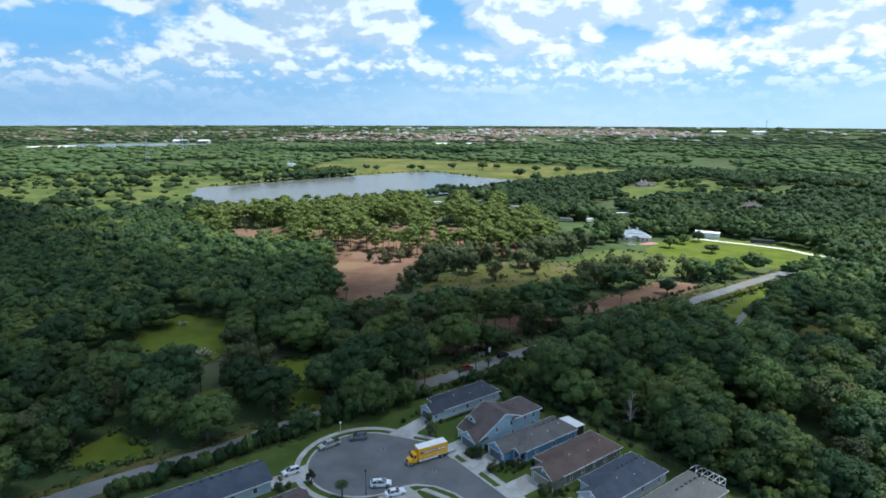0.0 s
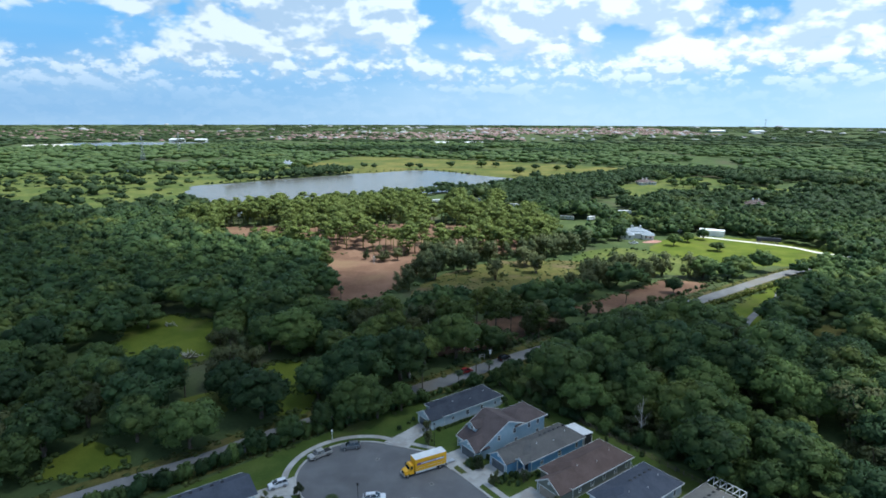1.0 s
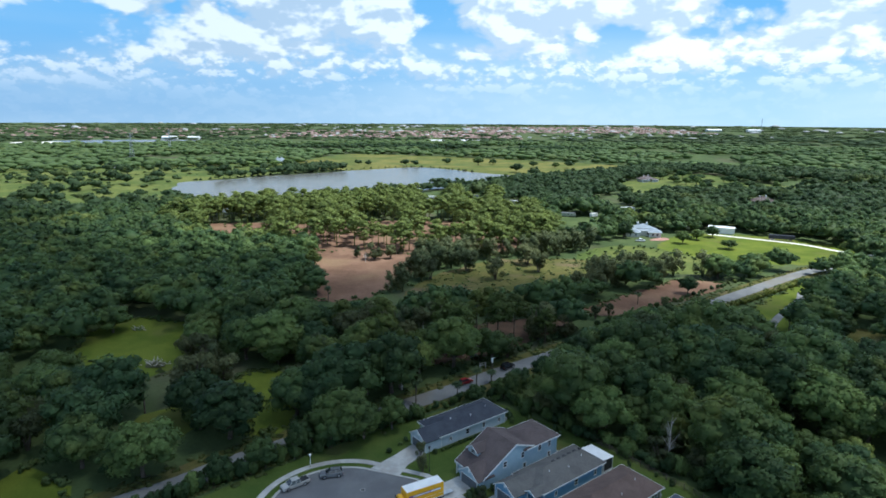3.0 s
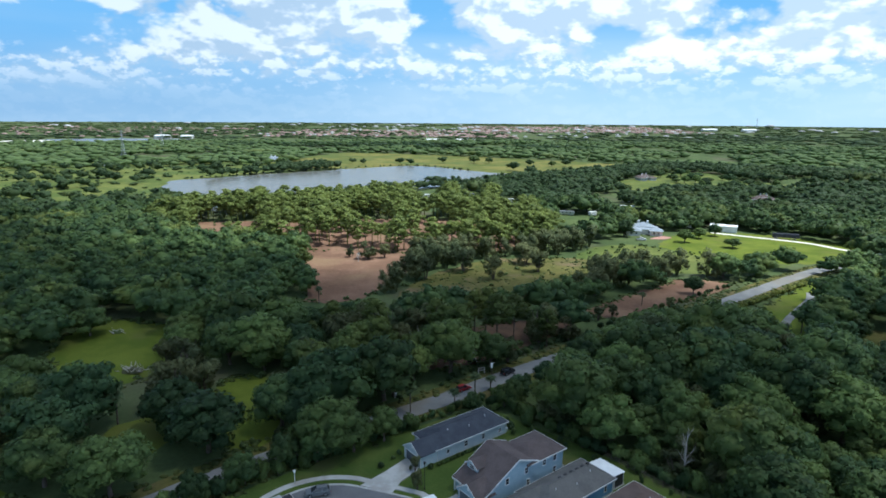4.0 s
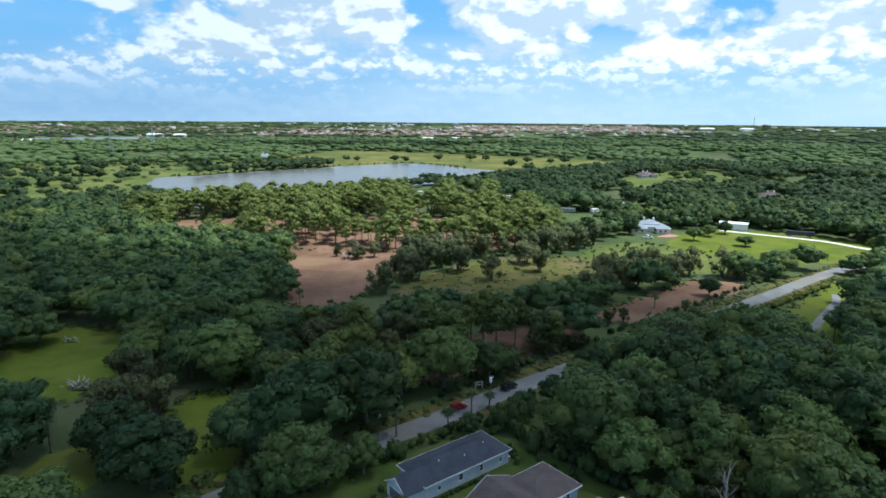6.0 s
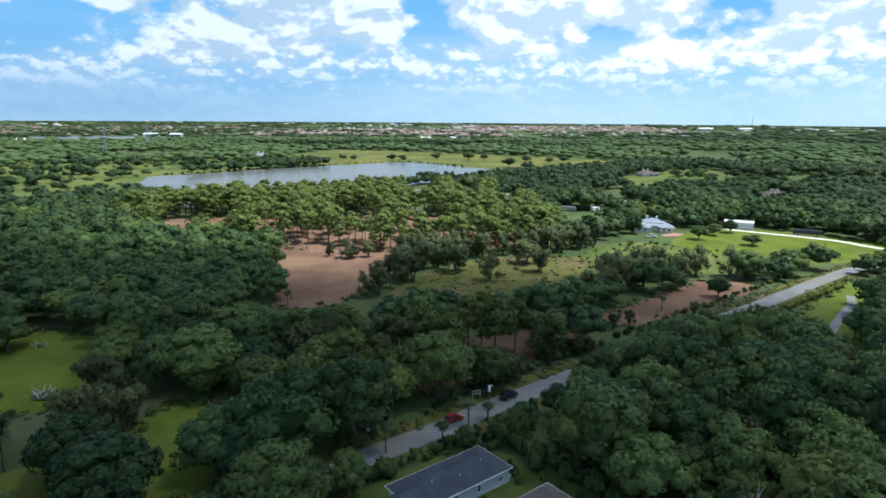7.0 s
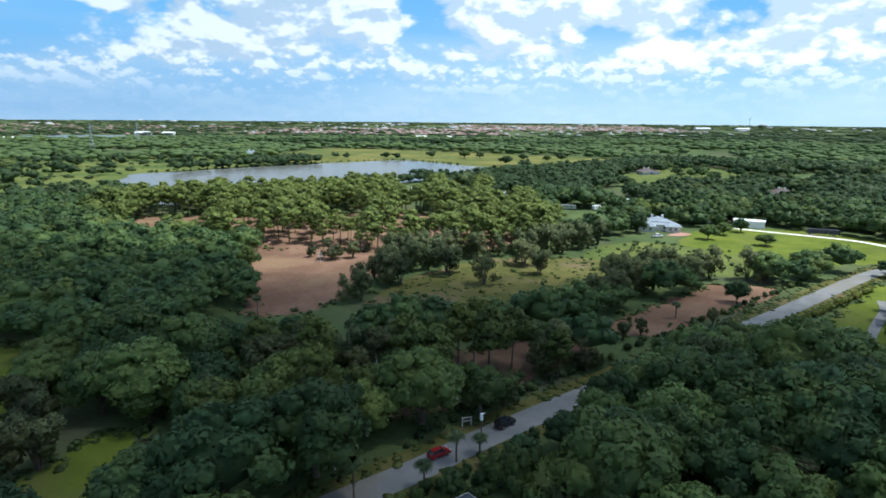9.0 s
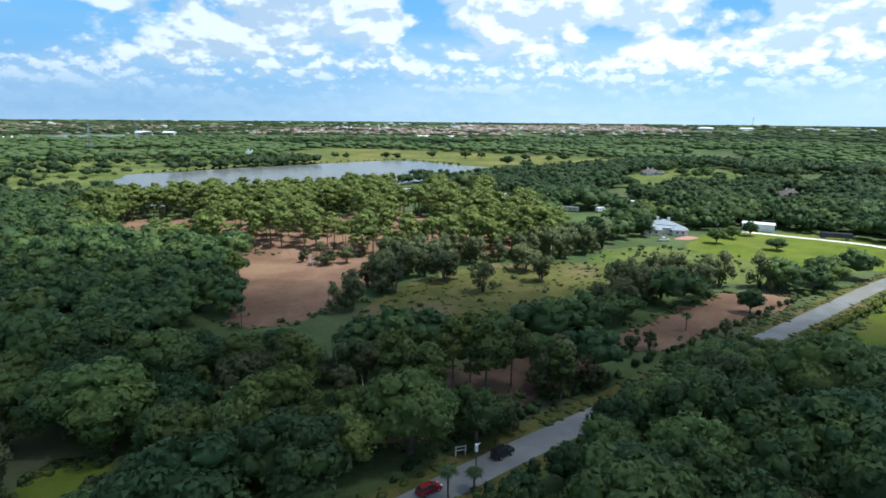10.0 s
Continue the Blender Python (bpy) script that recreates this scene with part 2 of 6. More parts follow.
def ground_sheet():
    ring = np.concatenate([np.linspace(0, 600, 31), np.geomspace(640, FAR, 40)])
    seg = 144
    ang = np.linspace(0, 2 * np.pi, seg, endpoint=False)
    x, y = (ring[1:, None] * np.cos(ang)).ravel(), (ring[1:, None] * np.sin(ang)).ravel()
    v = np.concatenate([[[0, 0, 0]], np.stack([x, y, rise(x, y)], 1)])
    f = []
    for i in range(len(ring) - 2):
        a = 1 + i * seg + np.arange(seg)
        b = 1 + i * seg + (np.arange(seg) + 1) % seg
        f += [np.stack([a, a + seg, b + seg], 1), np.stack([a, b + seg, b], 1)]
    f.append(np.stack([np.zeros(seg, int), 1 + np.arange(seg), 1 + (np.arange(seg) + 1) % seg], 1))
    me = mesh_of("ground", v, np.concatenate(f), None, M_ground, True)
    return tagged(new("ground", me), "flat wooded plain reaching the horizon", "ground", "", "structure")


ground_sheet()
AREAS = {
    "lake": [(-314, 678), (-262, 560), (-192, 466), (-132, 511), (-67, 582), (-10, 641), (67, 690), (78, 782), (34, 830), (-51, 917), (-132, 863), (-225, 772), (-289, 699)],
    "meadow": [(-250, 905), (-260, 1120), (-190, 1250), (90, 1115), (290, 940), (170, 800), (60, 700), (-60, 760), (-160, 860)],
    "west_field": [(-640, 600), (-700, 800), (-640, 950), (-440, 985), (-265, 1000), (-220, 850), (-290, 690), (-235, 560), (-225, 500), (-290, 470), (-380, 490), (-500, 540)],
    "far_lake": [(-1145, 1623), (-1200, 1891), (-813, 1960), (-827, 1657)],
    "clearing": [(-57, 237), (-60, 255), (-76, 300), (-77, 327), (-30, 326), (-20, 300), (-24, 269), (-32, 245), (-43, 236)],
    "pine_floor": [(-175, 405), (-120, 345), (-80, 325), (0, 328), (40, 340), (30, 395), (5, 430), (-60, 432), (-130, 420)],
    "wet_field": [(-20, 240), (-14, 268), (0, 290), (25, 313), (70, 314), (88, 302), (66, 280), (56, 258), (36, 240), (8, 232)],
    "dirt_strip": [(50, 222), (57, 236), (78, 254), (104, 274), (122, 271), (116, 259), (89, 239), (63, 222)],
    "low_dirt": [(-14, 173), (-8, 196), (10, 210), (30, 217), (42, 212), (30, 197), (8, 178)],
    "scrubland": [(62, 300), (72, 333), (98, 352), (124, 338), (150, 318), (168, 306), (150, 291), (120, 286), (90, 290)],
    "lawn_a": [(-120, 180), (-122, 212), (-90, 202), (-80, 178), (-84, 164), (-95, 160)],
    "lawn_b": [(-64, 146), (-58, 166), (-46, 163), (-41, 148), (-42, 130), (-54, 134)],
    "lawn_c": [(-92, 99), (-90, 114), (-79, 110), (-75, 103)],
    "yard": [(118, 345), (127, 365), (151, 390), (185, 390), (216, 372), (230, 343), (208, 316), (168, 308), (138, 322)],
    "right_lawn": [(100, 186), (97, 203), (105, 221), (124, 240), (146, 260), (163, 276), (168, 266), (148, 240), (126, 212), (112, 190)],
    "far_glade": [(170, 600), (178, 650), (189, 705), (242, 770), (295, 825), (345, 828), (337, 740), (395, 662), (330, 618), (240, 592)],
    "far_lot": [(400, 640), (395, 665), (450, 715), (475, 690), (440, 640)],
    "lawn_d": [(-135, 130), (-118, 149), (-108, 142), (-127, 122)],
    "lawn_e": [(-79, 134), (-70, 143), (-61, 132), (-68, 121)],
    "opening": [(118, 178), (126, 171), (146, 190), (150, 206), (138, 212), (124, 200)],
    "south_scrub": [(88, 92), (104, 97), (118, 84), (120, 66), (104, 60), (92, 74)],
    "sand_bank": [(-1260, 1690), (-1215, 1640), (-1130, 1640), (-1160, 1760), (-1240, 1760)],
    "gully": [(72, 194), (80, 200), (84, 194), (76, 184)],
}
SHEETS = (
    ("meadow", 0.10, M_meadow, "open yellow-green meadow behind the lake", "grass"), ("west_field", 0.06, M_scrub_field, "rough green field with scattered bushes", "grass"), ("lake", 0.20, M_water, "calm grey-blue lake between woods and meadow", "water"),
    ("far_lake", 0.25, M_water, "distant pale lake before the town", "water"), ("pine_floor", 0.04, M_dirt, "orange-brown pine straw ground under pines", "ground"),
    ("wet_field", 0.05, M_scrub, "rough yellowish grass field among trees", "grass"), ("clearing", 0.07, M_dirt, "bare reddish-brown sandy clearing", "ground"),
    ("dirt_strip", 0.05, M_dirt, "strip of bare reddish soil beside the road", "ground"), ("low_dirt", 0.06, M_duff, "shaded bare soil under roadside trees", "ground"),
    ("scrubland", 0.045, M_scrub_field, "sunny rough grass with scattered bushes", "grass"), ("lawn_a", 0.05, M_lawn, "mown green lawn enclosed by trees", "grass"), ("lawn_b", 0.05, M_lawn, "olive green lawn beside the road", "grass"),
    ("lawn_c", 0.05, M_lawn, "small green lawn between trees", "grass"), ("yard", 0.05, M_lawn, "sunny green yard round a country house", "grass"),
    ("right_lawn", 0.05, M_lawn, "bright green lawn beside the road", "grass"), ("far_glade", 0.05, M_scrub_field, "far sunlit grassy glade", "grass"), ("far_lot", 0.05, M_scrub_field, "small far grassy lot among woods", "grass"),
    ("lawn_d", 0.05, M_lawn, "green lawn beside dark oaks", "grass"), ("lawn_e", 0.05, M_lawn, "small olive lawn between trees", "grass"), ("opening", 0.05, M_scrub, "weedy opening in the oak wood", "grass"),
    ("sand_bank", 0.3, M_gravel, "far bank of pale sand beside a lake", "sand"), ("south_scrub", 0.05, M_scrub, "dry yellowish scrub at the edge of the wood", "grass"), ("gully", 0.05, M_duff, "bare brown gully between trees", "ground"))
OUT = {}
for i, (key, pts) in enumerate(AREAS.items()):
    big = key in ("lake", "meadow", "west_field", "far_lake", "far_glade")
    OUT[key] = outline(pts, 1.5 if not big else 4.0, 2.5 if not big else 14.0, i)
for key, z, mat, label, cat in SHEETS:
    sheet("water_" + key if mat is M_water else "ground_" + key, OUT[key], z, mat, label, cat)

ROAD = spline([(-140, 42), (-81, 90), (-57, 108.5), (-46, 119), (-12, 146), (0, 155.3), (11, 165), (22, 174), (50, 196), (82, 221), (115, 247), (165, 287), (190, 302), (225, 312)])
ribbon(ROAD, 3.1, 0.09, "road", M_road, "worn grey two-lane country road without markings", "road")
ribbon(ROAD, 6.4, 0.03, "ground_verge", M_scrub, "rough grass verge along the road", "grass")
DRIVE = spline([(232, 332), (219, 342), (208, 361), (179, 382), (165, 392)])
ribbon(DRIVE, 2.0, 0.10, "road_drive", M_gravel, "pale gravel drive across the sunny yard", "road")
SIDE = spline([(150, 256), (144, 246), (136, 237), (122, 221), (113, 209)])
ribbon(SIDE, 1.4, 0.10, "road_side", M_road, "narrow grey lane off the road", "road")

# ---- estate frame: u runs back from the street, w along it ----
EST = radians(38.5)
U, W = np.array([math.cos(EST), math.sin(EST)]), np.array([math.sin(EST), -math.cos(EST)])


def est(u, w):
    q = u * U + w * W
    return (float(q[0]), float(q[1]))


# ---- trees ----
ICO_V = {}


def ico(sub):
    if sub not in ICO_V:
        bm = bmesh.new()
        bmesh.ops.create_icosphere(bm, subdivisions=sub, radius=1.0)
        bm.verts.ensure_lookup_table()
        ICO_V[sub] = (np.array([v.co for v in bm.verts]), np.array([[v.index for v in f.verts] for f in bm.faces]))
        bm.free()
    return ICO_V[sub]


def blob(rng, centre, radii, sub, rough=0.22):
    v, f = ico(sub)
    d = v
    v = v * (1 + rough * rng.standard_normal((len(v), 1)))
    return v * radii + centre, f, d


def leaves(rng, lobes, count, size, top=0.25, flat=0.38, heart=None):
    """Small leaf clumps over the outside of a set of lobes (cx, cy, cz, rx, ry, rz), turned away from the heart of the crown."""
    lobes = np.asarray(lobes, float)
    area = lobes[:, 3] * lobes[:, 4] + lobes[:, 3] * lobes[:, 5]
    mid = (lobes[:, :3] * area[:, None]).sum(0) / area.sum() - (0, 0, 0.25)
    if heart is not None:
        mid = np.array(heart, float)
    k = rng.choice(len(lobes), count, p=area / area.sum())
    away = lobes[k, :3] - mid
    away /= np.linalg.norm(away, axis=1)[:, None] + 1e-6
    n = rng.standard_normal((count, 3)) + (0.75 * away if heart is not None else 0)
    n[:, 2] += top
    n /= np.linalg.norm(n, axis=1)[:, None]
    c = lobes[k, :3] + n * lobes[k, 3:] * rng.uniform(0.80, 1.14, (count, 1))
    n = n / lobes[k, 3:] * lobes[k, 3:].mean(1, keepdims=True) + rng.standard_normal((count, 3)) * flat
    n /= np.linalg.norm(n, axis=1)[:, None]
    a = np.cross(n, rng.standard_normal((count, 3)))
    a /= np.linalg.norm(a, axis=1)[:, None]
    b = np.cross(n, a)
    s = size * rng.uniform(0.55, 1.35, (count, 1))
    p = np.stack([c + a * s, c - a * s * 0.5 + b * s * 0.8, c - a * s * 0.5 - b * s * 0.8], 1).reshape(-1, 3)
    out = c - mid
    out /= np.linalg.norm(out, axis=1)[:, None]
    m = (c - lobes[k, :3]) / lobes[k, 3:]
    m = m / np.linalg.norm(m, axis=1)[:, None] + 0.7 * out + rng.standard_normal((count, 3)) * 0.25
    m /= np.linalg.norm(m, axis=1)[:, None]
    return p, np.arange(count * 3).reshape(-1, 3), np.repeat(m, 3, 0)


def face_normals(v, f):
    """Vertex normals of a plain mesh."""
    n = np.zeros_like(v)
    c = np.cross(v[f[:, 1]] - v[f[:, 0]], v[f[:, 2]] - v[f[:, 0]])
    for i in range(3):
        np.add.at(n, f[:, i], c)
    return n / (np.linalg.norm(n, axis=1)[:, None] + 1e-9)


def joined(pieces):
    vs, fs, ns, o = [], [], [], 0
    for v, f, n in pieces:
        vs.append(v)
        fs.append(np.asarray(f) + o)
        ns.append(n)
        o += len(v)
    return np.concatenate(vs), np.concatenate(fs), np.concatenate(ns)


def tube(points, radii, sides=6):
    """A tapered limb along points."""
    pts = [Vector(p) for p in points]
    v, f = [], []
    for i, p in enumerate(pts):
        d = (pts[min(i + 1, len(pts) - 1)] - pts[max(i - 1, 0)]).normalized()
        s = d.orthogonal().normalized()
        t = d.cross(s)
        for j in range(sides):
            a = 2 * math.pi * j / sides
            v.append(tuple(p + (s * math.cos(a) + t * math.sin(a)) * radii[i]))
    for i in range(len(pts) - 1):
        for j in range(sides):
            a, b = i * sides + j, i * sides + (j + 1) % sides
            f += [(a, b, b + sides), (a, b + sides, a + sides)]
    v, f = np.array(v), np.array(f)
    return v, f, face_normals(v, f)


def oak_lobes(rng, n, spread=1.0, tall=1.0):
    """Shallow billows over one broad dome, for a tree of height 2 and crown width about 2."""
    lean, squash = rng.uniform(-0.12, 0.12, 2), rng.uniform(0.85, 1.12)
    out = []
    for i in range(n):
        z = 1.0 - 1.42 * (i + 0.4) / n
        r, a = math.sqrt(max(0.0, 1 - z * z)), i * 2.4 + rng.uniform(-0.35, 0.35)
        k = rng.uniform(0.74, 1.12)
        s = rng.uniform(0.22, 0.35) * (1.1 - 0.18 * abs(z))
        out.append(((r * math.cos(a) * 0.70 * k + lean[0] * (z + 0.5)) * spread, (r * math.sin(a) * 0.70 * k * squash + lean[1] * (z + 0.5)) * spread,
                    (1.08 + z * (0.60 if z > 0 else 0.85) * k) * tall, s * rng.uniform(1.0, 1.25), s * rng.uniform(1.0, 1.25), s * rng.uniform(0.75, 1.0)))
    return out


def oak_trunk(rng, limbs=5):
    pcs = [tube([(0, 0, -0.03), (0.02, 0.01, 0.3), (0.03, -0.02, 0.7), (0, 0, 1.2)], [0.075, 0.055, 0.045, 0.02], 7)]
    for i in range(limbs):
        a = i * 6.28 / limbs + rng.uniform(-0.4, 0.4)
        r = rng.uniform(0.45, 0.7)
        pcs.append(tube([(0, 0, 0.35), (0.3 * r * math.cos(a), 0.3 * r * math.sin(a), 0.62), (r * math.cos(a), r * math.sin(a), 1.05)], [0.04, 0.03, 0.012], 5))
    return joined(pcs)


def oak(rng, lobes=17, count=1500, size=0.05, core=0, spread=1.0):
    L = oak_lobes(rng, lobes, spread)
    pcs = [blob(rng, (0, 0, 1.06), np.array([0.72 * spread, 0.72 * spread, 0.60]), 1, 0.08)]
    pcs += [blob(rng, l[:3], np.array(l[3:]) * 0.8, core, 0.12) for l in L if l[2] > 0.7]
    return joined([leaves(rng, L, count, size, 0.5, 0.45, (0, 0, 0.95))] + pcs)


def pine(rng, count=800, size=0.06, core=0, n=15):
    """Slash pine of height 2: rounded head of needle clumps on the upper half of a bare bole."""
    L = []
    for i in range(n):
        q = (i + 0.5) / n
        z = 1.0 + 0.88 * q
        r = 0.42 * math.sin(math.pi * min(1.0, 0.22 + 0.80 * q)) * rng.uniform(0.45, 1.1)
        a = i * 2.4 + rng.uniform(-0.4, 0.4)
        s = rng.uniform(0.12, 0.20)
        L.append((r * math.cos(a), r * math.sin(a), z, s * 1.25, s * 1.25, s * 0.8))
    return joined([leaves(rng, L, count, size, 0.35, 0.7, (0, 0, 1.3))] + [blob(rng, l[:3], np.array(l[3:]) * 0.66, core, 0.15) for l in L])


def pine_trunk(rng):
    pcs = [tube([(0, 0, -0.03), (0.01, 0, 0.7), (0.015, 0.01, 1.3), (0, 0, 1.95)], [0.026, 0.021, 0.016, 0.006], 6)]
    for i in range(8):
        a, z = i * 2.4, 1.05 + 0.1 * i
        pcs.append(tube([(0, 0, z), (0.25 * math.cos(a), 0.25 * math.sin(a), z + 0.08)], [0.009, 0.004], 4))
    return joined(pcs)


def willow(rng, count=1500, size=0.05, core=0):
    """Upright many-stemmed tree with feathery grey-green foliage, height 2."""
    L = []
    for i in range(13):
        a, r = i * 2.4, 0.40 * math.sqrt((i + 0.3) / 13)
        z = rng.uniform(0.58, 1.62) - 0.3 * r
        s = rng.uniform(0.15, 0.24)
        L.append((r * math.cos(a), r * math.sin(a), z, s, s, s * 1.45))
    return joined([leaves(rng, L, count, size, 0.25, 0.8, (0, 0, 0.95))] + [blob(rng, l[:3], np.array(l[3:]) * 0.6, core, 0.15) for l in L])


def willow_trunk(rng):
    pcs = []
    for i in range(5):
        a = i * 1.26 + rng.uniform(-0.3, 0.3)
        pcs.append(tube([(0.03 * math.cos(a), 0.03 * math.sin(a), -0.02), (0.12 * math.cos(a), 0.12 * math.sin(a), 0.6), (0.26 * math.cos(a), 0.26 * math.sin(a), 1.4)], [0.026, 0.02, 0.007], 5))
    return joined(pcs)


def palm(rng):
    """Sabal palm crown of height 2: arching fans of leaflets."""
    pcs = []
    for i in range(30):
        a, e = i * 2.4, rng.uniform(-0.7, 1.2)
        d = np.array([math.cos(a) * math.cos(e), math.sin(a) * math.cos(e), math.sin(e)])
        side = np.array([-math.sin(a), math.cos(a), 0])
        base, mid, tip = np.array([0, 0, 1.7]), np.array([0, 0, 1.7]) + d * 0.26, np.array([0, 0, 1.62]) + d * 0.42 - np.array([0, 0, 0.06])
        v, f = [base], []
        for j in range(7):
            s = (j - 3) / 3
            v += [mid + side * s * 0.10 + rng.uniform(-0.01, 0.01, 3), tip + side * s * 0.2 + rng.uniform(-0.02, 0.02, 3) - np.array([0, 0, 0.05 * abs(s)])]
        for j in range(6):
            f.append((0, 1 + 2 * j, 3 + 2 * j))
            f.append((1 + 2 * j, 2 + 2 * j, 3 + 2 * j))
        pcs.append((np.array(v), np.array(f), face_normals(np.array(v), np.array(f))))
    return joined(pcs)


def palm_trunk(rng):
    return tube([(0, 0, -0.02), (0.02, 0.01, 0.8), (0, 0, 1.68)], [0.045, 0.036, 0.042], 8)


def bush(rng, count=260, size=0.16, core=1):
    L = [(rng.uniform(-0.55, 0.55), rng.uniform(-0.55, 0.55), rng.uniform(0.3, 0.75), *(np.array([1, 1, 0.85]) * rng.uniform(0.35, 0.55))) for _ in range(5)]
    return joined([leaves(rng, L, count, size)] + [blob(rng, l[:3], np.array(l[3:]) * 0.85, core, 0.12) for l in L])


def dead(rng):
    pcs = [tube([(0, 0, -0.02), (0.03, 0, 0.7), (0.0, 0.03, 1.4), (0.05, 0, 2.0)], [0.04, 0.03, 0.02, 0.005], 5)]
    for i in range(12):
        a, z = i * 2.4, rng.uniform(0.6, 1.6)
        r = rng.uniform(0.25, 0.5)
        q = (r * math.cos(a), r * math.sin(a), z + rng.uniform(0.2, 0.45))
        m = (q[0] * 0.5, q[1] * 0.5, z + 0.12)
        pcs.append(tube([(0.02, 0, z - 0.05), m, q], [0.016, 0.011, 0.003], 4))
        pcs.append(tube([m, (m[0] + 0.1 * math.sin(a), m[1] + 0.12, m[2] + 0.25)], [0.009, 0.002], 3))
    return joined(pcs)


RNG = np.random.default_rng(7)


def inside(pts, poly):
    pts, poly = np.asarray(pts, float), np.asarray(poly, float)
    x, y = pts[:, 0], pts[:, 1]
    hit = np.zeros(len(pts), bool)
    for (ax, ay), (bx, by) in zip(poly, np.roll(poly, -1, 0)):
        with np.errstate(divide="ignore", invalid="ignore"):
            hit ^= ((ay > y) != (by > y)) & (x < (bx - ax) * (y - ay) / (by - ay) + ax)
    return hit


def near_line(pts, line, d):
    pts = np.asarray(pts, float)
    best = np.full(len(pts), 1e9)
    L = np.array(line, float)
    for a, b in zip(L, L[1:]):
        ab = b - a
        t = np.clip(((pts - a) @ ab) / (ab @ ab), 0, 1)
        best = np.minimum(best, np.linalg.norm(pts - a - t[:, None] * ab, axis=1))
    return best < d


def patchy(x, y, s, seed=0.0):
    return np.array([noise.noise((a / s, b / s, seed)) for a, b in zip(x, y)])


ESTATE = [est(-20, -140), est(-20, -40), est(66, 0), est(112, 0), est(109, -60), est(105, -85), est(101, -112), est(70, -116), est(38, -117), est(0, -114)]
BARE = ["scrubland", "lake", "far_lake", "clearing", "dirt_strip", "low_dirt", "lawn_a", "lawn_b", "lawn_c", "yard", "right_lawn", "far_glade", "far_lot", "lawn_d", "lawn_e", "opening", "south_scrub", "gully", "sand_bank"]


# places kept open on the side of the estate: x, y, half width, depth towards the estate
OPEN = [(121, 386, 17, 62), (50, 526, 9, 60), (16, 562, 10, 62), (-23, 551, 11, 62), (86, 458, 11, 55), (105, 457, 8, 50), (140, 490, 11, 45), (64, 505, 6, 40), (229, 735, 16, 70), (275, 545, 12, 45), (175, 396, 14, 50), (202, 372, 14, 50), (-145, 388, 20, 26), (-10, 404, 12, 30), (-60, 420, 12, 26)]
KEEP_LOW = [[(-70, 197), (-24, 201), (-22, 224), (-66, 222)], [(-116, 172), (-84, 162), (-74, 172), (-66, 152), (-76, 140), (-104, 146)], [(-20, 224), (-18, 262), (0, 288), (25, 313), (70, 312), (85, 300), (60, 282), (50, 258), (40, 236), (14, 220)], [(-64, 218), (-24, 222), (-18, 246), (-62, 242)], [(40, 199), (50, 224), (118, 275), (128, 270), (75, 214)], [(58, 206), (165, 287), (174, 276), (130, 218), (104, 188), (88, 190), (66, 196)], [(-16, 134), (2, 149), (24, 168), (46, 186), (52, 180), (30, 160), (14, 147), (0, 136)]]


def allowed(p, margin=6.0):
    ok = ~inside(p, ESTATE) & ~near_line(p, ROAD, margin + 1.0) & ~near_line(p, DRIVE, margin - 1) & ~near_line(p, SIDE, margin - 0.5)
    for k in BARE:
        ok &= ~inside(p, OUT[k])
    for x, y, r, d in OPEN:
        back = np.array([x - 4.0, y - 25.0]) / math.hypot(x - 4, y - 25)
        ok &= ~near_line(p, [(x, y), (x - back[0] * d * 1.4, y - back[1] * d * 1.4)], r)
    for poly in KEEP_LOW:
        ok &= ~inside(p, poly)
    return ok


def scatter(r0, r1, spacing, lateral=0.98, tries=1):
    """Jittered hexagonal points in front of the starting place, between two distances."""
    ys = np.arange(-20, r1 + 10, spacing * 0.87)
    pts = []
    for j, y in enumerate(ys):
        half = min((y + 60) * lateral + 45, r1)
        xs = np.arange(-half, half, spacing) + (j % 2) * spacing / 2
        pts.append(np.stack([xs, np.full(len(xs), y)], 1))
    p = np.concatenate(pts)
    p += RNG.uniform(-0.36, 0.36, p.shape) * spacing
    d = np.hypot(p[:, 0], p[:, 1] + 26)
    return p[(d >= r0) & (d < r1)]


def stuff(name, templates, p, h, wide, mat, label, category):
    """Many trees joined into one mesh: each place takes a template, turned and scaled."""
    vs, fs, ns, o = [], [], [], 0
    k = RNG.integers(0, len(templates), len(p))
    a = RNG.uniform(0, 6.28, len(p))
    zb = rise(p[:, 0], p[:, 1])
    for i in range(len(p)):
        v, f, n = templates[k[i]]
        ca, sa = math.cos(a[i]), math.sin(a[i])
        ns.append(np.stack([n[:, 0] * ca - n[:, 1] * sa, n[:, 0] * sa + n[:, 1] * ca, n[:, 2]], 1))
        c, s = math.cos(a[i]) * wide[i], math.sin(a[i]) * wide[i]
        q = np.empty_like(v)
        q[:, 0] = v[:, 0] * c - v[:, 1] * s + p[i, 0]
        q[:, 1] = v[:, 0] * s + v[:, 1] * c + p[i, 1]
        q[:, 2] = v[:, 2] * h[i] + zb[i]
        vs.append(q)
        fs.append(f + o)
        o += len(v)
    if not vs:
        return None
    me = mesh_of(name, np.concatenate(vs), np.concatenate(fs), np.concatenate(ns), mat)
    return tagged(new(name, me), label, category, "", "stuff")


# the kinds of single trees: crown and trunk meshes, shared by the copies
def kind_of(crowns, trunks, cmat, tmat, cname):
    made = []
    for crown, trunk in zip(crowns, trunks):
        made.append((mesh_of(cname, *crown, cmat), mesh_of("trunk", *trunk, tmat)))
    return made


